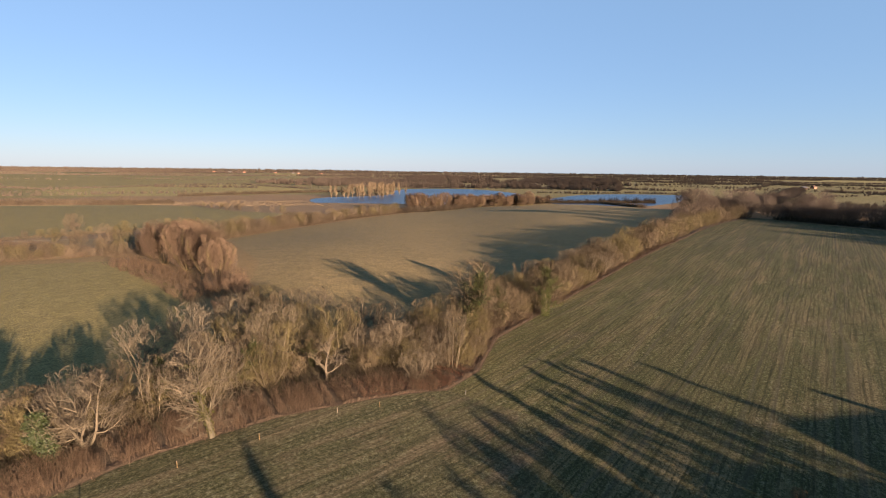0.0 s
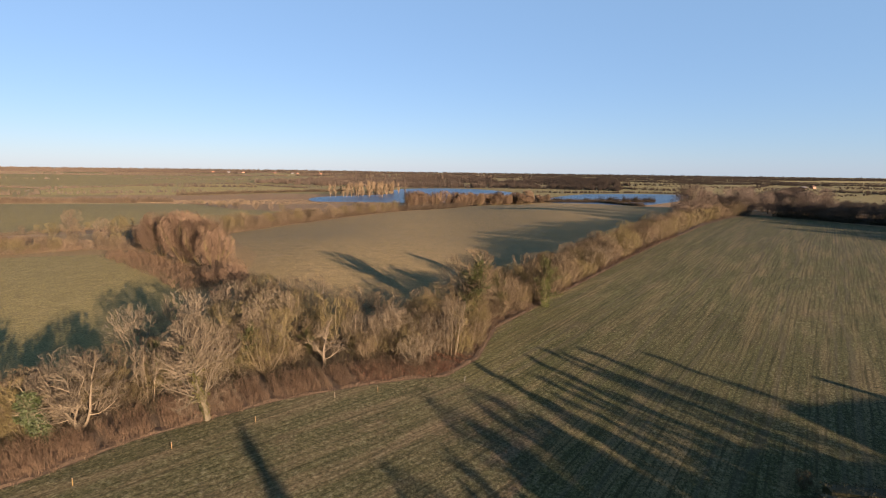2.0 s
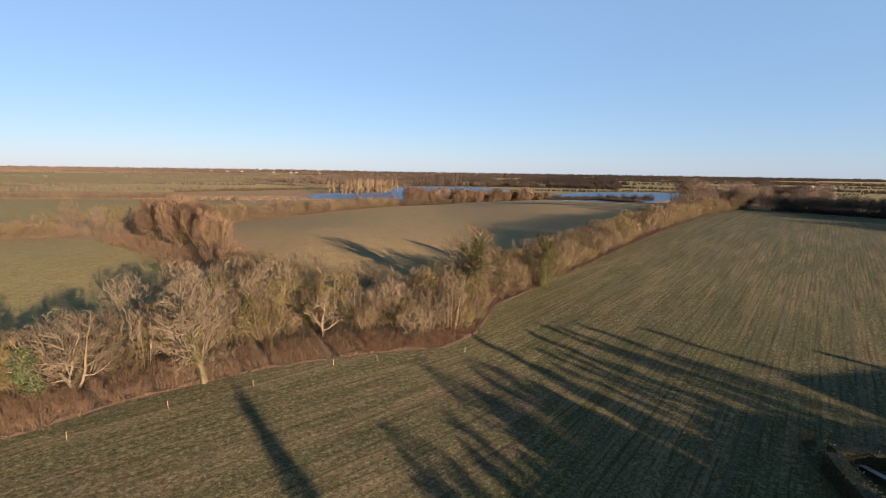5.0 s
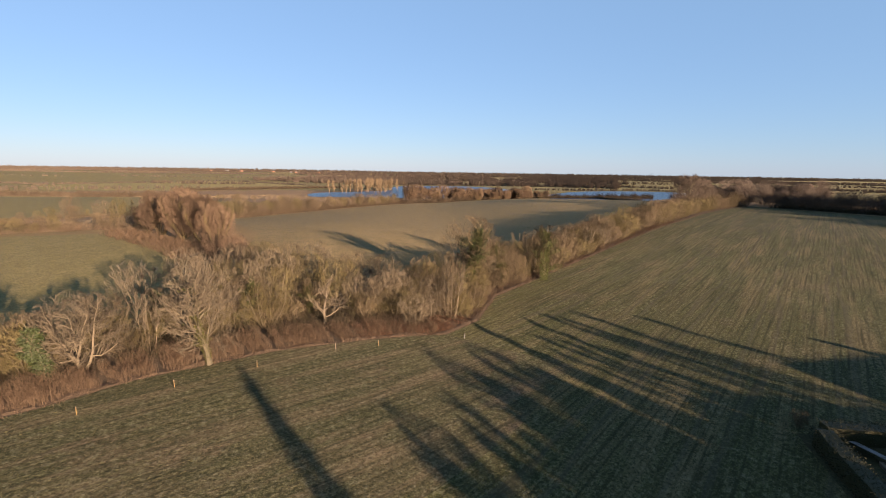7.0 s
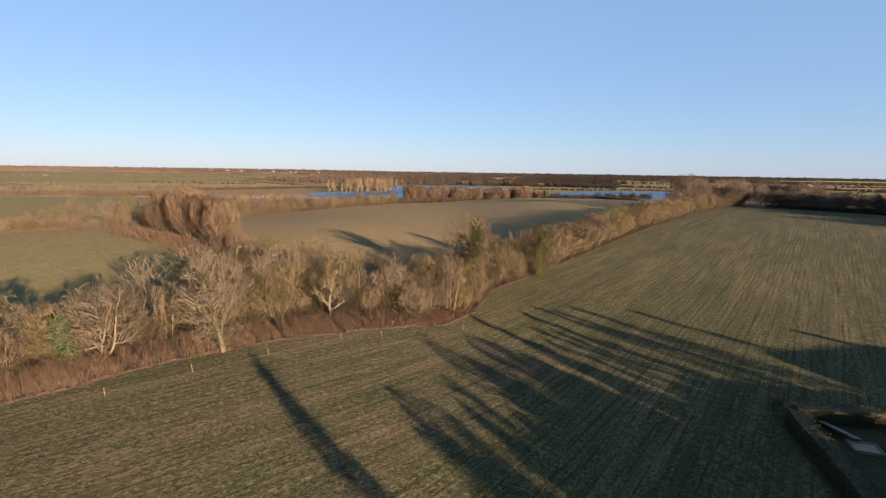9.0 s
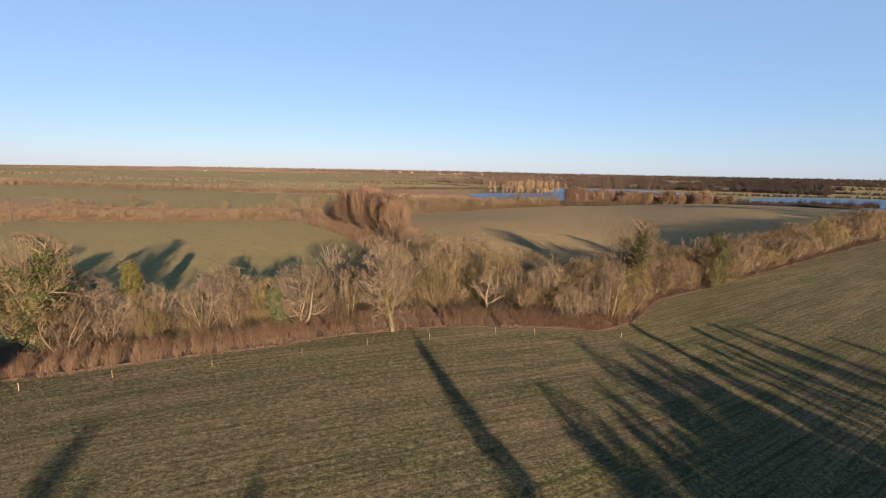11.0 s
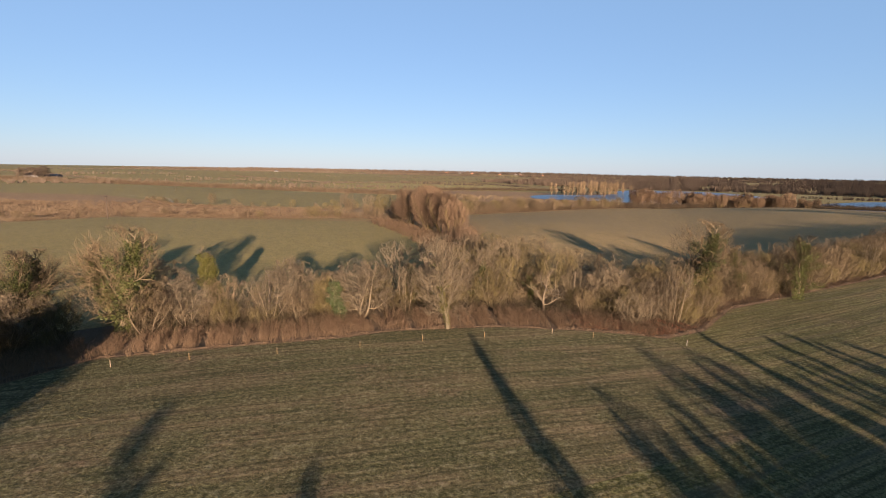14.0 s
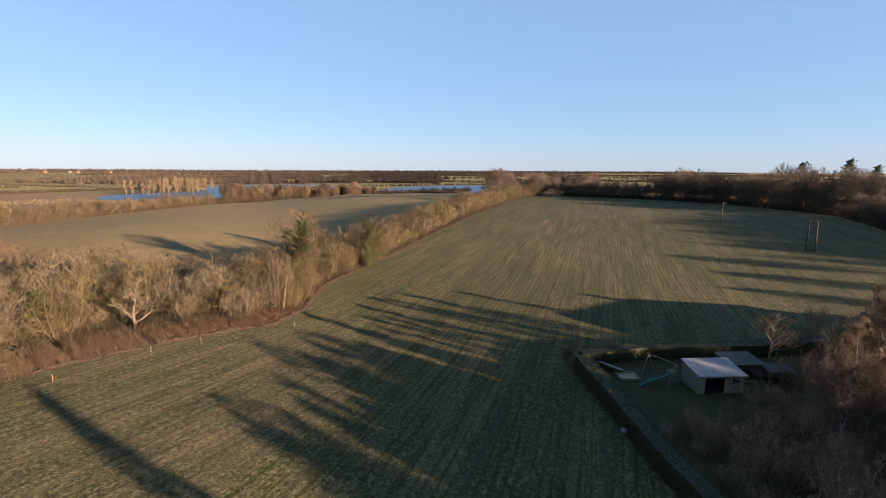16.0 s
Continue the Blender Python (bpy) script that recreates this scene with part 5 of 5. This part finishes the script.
def board_stack(x, y, z, rx, ry, rz, w, l, label):
    ob = thing("loose_board", pose(x, y, z, rx, ry, rz), label, "board")
    part("panel", box(bm_new(), -w / 2, -l / 2, 0, w / 2, l / 2, 0.05, bevel=0.01), M_LITTER, ob)
    for s in (-1, 1):
        part("batten", box(bm_new(), -w / 2 + 0.02, s * l * 0.3 - 0.04, 0.051, w / 2 - 0.02, s * l * 0.3 + 0.04, 0.08), M_POST, ob)


board_stack(36.0, 34.9, ground_z(36, 35) + 0.5, 0, 14, 16, 1.0, 3.1, "pale grey panel lying beside the hedge")
board_stack(28.0, 23.6, ground_z(28, 23.6) + 0.55, 0, -62, 12, 0.35, 0.6, "weathered white board leaning on the hedge")


# garden trees and shrubs
K_BIRCH.plant(43.3, 16.4, 30, 1.0)
K_BIRCH.plant(50.5, 17.0, 130, 0.85)
K_BIRCH.plant(56.5, 22.0, 230, 0.75)
for i, (x, y, s) in enumerate(((47.5, 15.5, 0.8), (53.5, 17.5, 1.0), (57.5, 21.5, 0.95), (62.5, 21.0, 1.0), (51.0, 20.5, 0.72), (66.0, 26.5, 0.85), (45.5, 12.5, 0.85), (58.0, 17.0, 1.05), (50.0, 15.0, 0.9))):
    K_BIRCH.plant(x, y, 37 * i, s, group="birches of the garden", label="young birch with a haze of fine red-brown twigs")
K_FRUIT.plant(54.0, 29.6, 75, 1.4)
R5 = random.Random(31)
for i in range(190):
    x, y = R5.uniform(27, 60), R5.uniform(2, 25.0)
    if x < 27.0 + (y - 5) * 0.32 or (38.5 < x < 49 and y > 23.8):
        continue
    low = 0.28 if y > 19 and x < 50 else (0.5 if y > 13 and x < 48 else 0.75)
    K_THICK[0 if R5.random() < 0.6 else 1].plant(x, y, R5.uniform(0, 360), R5.uniform(low, low + 0.3), 1.0, group="shrubs of the garden thicket")
for i in range(100):
    y = R5.uniform(9, 22.5)
    x = R5.uniform(27.2 + (y - 9) * 0.30, 50)
    if not (38 < x < 50 and y > 21.5):
        K_THICK[i % 2].plant(x, y, R5.uniform(0, 360), R5.uniform(0.26, 0.5), 0.9, group="shrubs of the garden thicket", label="low leafless bramble and shrub growth in the garden")
K_SHRUB[3].plant(33.3, 39.4, 10, 0.34, label="small pale bush at the hedge corner")
for i, (x, y, s) in enumerate(((59, 26, 0.9), (63, 27, 1.0), (66, 24, 1.1), (61, 22, 1.0), (70, 35, 0.7), (62, 31, 0.7), (74, 37, 0.8))):
    K_THICK[i % 2].plant(x, y, 60 * i, s, group="shrubs of the garden thicket")


# ---- houses ----
def house(x, y, turn, w, d, eave, ridge, wall, roof, label, hip=0.0, windows=3, z=None, group="", chimney=True):
    ob = thing("house", pose(x, y, ground_z(x, y) if z is None else z, 0, 0, turn), label, "house", group)
    b = part("wall", box(bm_new(), -w / 2, -d / 2, -0.5, w / 2, d / 2, eave), wall, ob)
    bm = bm_new()
    o = 0.35
    lo = [bm.verts.new((sx * (w / 2 + o), sy * (d / 2 + o), eave - 0.02)) for sx, sy in ((-1, -1), (1, -1), (1, 1), (-1, 1))]
    lo2 = [bm.verts.new((v.co.x, v.co.y, eave + 0.14)) for v in lo]
    hx = w / 2 + o - hip
    r0, r1 = bm.verts.new((-hx, 0, ridge)), bm.verts.new((hx, 0, ridge))
    bm.faces.new(lo[::-1])
    for i in range(4):
        bm.faces.new((lo[i], lo[(i + 1) % 4], lo2[(i + 1) % 4], lo2[i]))
    bm.faces.new((lo2[0], lo2[1], r1, r0))
    bm.faces.new((lo2[2], lo2[3], r0, r1))
    bm.faces.new((lo2[1], lo2[2], r1))
    bm.faces.new((lo2[3], lo2[0], r0))
    rf = part("roof", bm, roof, ob)
    if chimney:
        part("chimney", box(bm_new(), w * 0.25, -0.4, ridge - 0.8, w * 0.25 + 0.9, 0.4, ridge + 1.1), M_BRICK, rf)
    for side in (-1, 1):
        for row in range(2 if eave > 4 else 1):
            for i in range(windows):
                cx, cz = (i + 0.5) / windows * w - w / 2, 1.5 + 2.6 * row
                wn_ = part("window", box(bm_new(), cx - 0.55, side * (d / 2 + 0.012) - 0.01, cz - 0.55, cx + 0.55, side * (d / 2 + 0.012) + 0.01, cz + 0.55), M_DARK, ob)
                fr = bm_new()
                for a in ((cx - 0.62, cz - 0.62, cx + 0.62, cz - 0.55), (cx - 0.62, cz + 0.55, cx + 0.62, cz + 0.62), (cx - 0.62, cz - 0.55, cx - 0.55, cz + 0.55), (cx + 0.55, cz - 0.55, cx + 0.62, cz + 0.55), (cx - 0.03, cz - 0.55, cx + 0.03, cz + 0.55)):
                    box(fr, a[0], side * (d / 2 + 0.03) - 0.02, a[1], a[2], side * (d / 2 + 0.03) + 0.02, a[3])
                part("frame", fr, M_WHITE, wn_)
    return ob


house(83.0, 15.0, 10, 26, 10, 5.0, 8.3, M_BRICK, M_TILE, "brick house with a hipped tile roof by the garden", hip=4.5, windows=5)
house(76.5, 29.5, 25, 8, 6, 2.4, 4.4, M_TIMBER, M_TILE, "low outbuilding with a grey pitched roof", windows=1, chimney=False)
FARM = "houses on the skyline"
for i, (x, y, w) in enumerate(((-940, 1980, 16), (-880, 1990, 22), (-830, 2010, 18), (-700, 2020, 14), (-640, 2060, 20), (-600, 2000, 15), (-520, 2050, 24))):
    house(x, y, i * 23, w * 0.6, 8, 2.8, 5.8, M_WHITE if i % 3 == 1 else M_BRICK, M_SLATE if i % 2 else M_TILE, "pale farmhouse among trees on the skyline", z=ground_z(x, y) + 4, group=FARM, windows=2)
house(-800, 345, 60, 16, 9, 4.8, 8.0, M_WHITE, M_TILE, "white farmhouse among trees beyond the fields", windows=3)
house(-830, 385, 20, 22, 10, 4.0, 7.0, M_TIMBER, M_SLATE, "grey barn beside the farmhouse", windows=2, chimney=False)
house(-1150, 1150, 10, 10, 7, 3.0, 5.5, M_WHITE, M_SLATE, "white cottage in the distant fields", windows=3)
house(760, 1010, 30, 18, 10, 3.0, 6.0, M_TILE, M_SLATE, "dark farm barn beyond the wood", windows=0, chimney=False)
house(800, 1035, 30, 12, 8, 3.2, 6.2, M_BRICK, M_TILE, "brick farmhouse beyond the wood", windows=3)

# trees behind the camera, which throw their shade over the crop
spire = thing("spire_conifer", on_ground(31.5, -21.0, 30), "tall narrow evergreen conifer by the lane", "tree", "evergreens by the lane")
spire.scale = (0.42, 0.42, 0.77)
piece("trunk", K_PINE[1], None, spire)
piece("foliage", K_PINE[2], None, spire)
for i, (x, y, s, k) in enumerate(((33.0, -8.0, 0.98, 1), (40, 2.0, 1.05, 1), (48, 1.0, 1.08, 1), (37, -3.5, 0.95, 0), (44, 5.5, 1.0, 0))):
    (K_ASH if k else K_BIRCH).plant(x, y, 45 * i, s, group="trees by the lane")
for i, (x, y, s) in enumerate(((45, -6, 0.95), (53, -7, 1.05), (39, -11, 0.9), (49, -3, 0.95), (41, -5.5, 0.9), (36, -10, 0.85), (57, -12, 1.1), (33.5, -14, 0.85), (47, -18, 0.95), (52, -20, 1.0))):
    K_IVYT.plant(x, y, 65 * i, s, group="trees by the lane")
for i, (x, y) in enumerate(((38, -3), (40, -1.5), (42, 0.5), (44, 1.5), (46, 3), (48, 3.5), (50, 4.5), (41, -6), (44, -4), (47, -2), (50, 0), (53, 2), (37, -8), (36, -13), (39, -9), (38, -14), (41, -11), (34, -11))):
    plant_pine(x, y, 53 * i, 0.40 + 0.05 * (i % 3), "dense dark evergreen conifer by the lane", "evergreens by the lane")
R8 = random.Random(58)
for i in range(150):
    x = R8.uniform(36, 58)
    y = R8.uniform(-30, 6)
    if not 22 < 0.78 * x + 0.62 * y < 38:
        continue
    if i % 2:
        K_IVYT.plant(x, y, R8.uniform(0, 360), R8.uniform(0.66, 0.84), group="trees by the lane")
    else:
        K_SHRUB[i % 5].plant(x, y, R8.uniform(0, 360), R8.uniform(1.0, 1.3), group="shrubs by the lane")
for i, (x, y, s) in enumerate(((56, 4, 0.72), (60, 1, 0.78), (62, 6, 0.7), (58, -3, 0.75), (64, 1, 0.8), (66, 7, 0.72), (54, 0, 0.75))):
    K_IVYT.plant(x, y, 51 * i, s, group="trees by the lane")
for i, (x, y, s) in enumerate(((50, -14, 0.95), (55, -17, 0.98), (46, -12, 0.9))):
    K_ASH.plant(x, y, 70 * i, s, group="trees by the lane")
for i, (x, y, s) in enumerate(((18.5, -31, 1.1), (6, -31, 1.0), (-18, -30, 1.0))):
    K_BIRCH.plant(x, y, 45 * i, s, group="trees by the lane")
for i, (x, y, s) in enumerate(((8, -36, 0.9),)):
    K_BIRCH.plant(x, y, 45 * i, s * 1.35, group="tall trees by the lane", label="tall bare tree with a thin brown crown")
for i, (x, y, s) in enumerate(((-38, -6, 0.95), (-33, -12, 1.0), (-27, -19, 1.1), (-42, -8, 1.0), (-26, -15, 1.0), (-31, -8, 0.8))):
    K_IVYT.plant(x, y, 10 + 80 * i, s, group="trees by the lane")
for i, (x, y, s) in enumerate(((102, 14, 0.42), (111, 22, 0.48), (119, 32, 0.5), (127, 43, 0.55))):
    K_OAK[i % 2].plant(x, y, 40 * i, s, group="oaks behind the house")
for i, (x, y, s) in enumerate(((-790, 330, 1.1), (-805, 362, 1.3), (-822, 355, 1.2), (-775, 342, 0.9), (-840, 372, 1.2))):
    K_OAK[i % 2].plant(x, y, 50 * i, s, group="trees round the farmhouse")
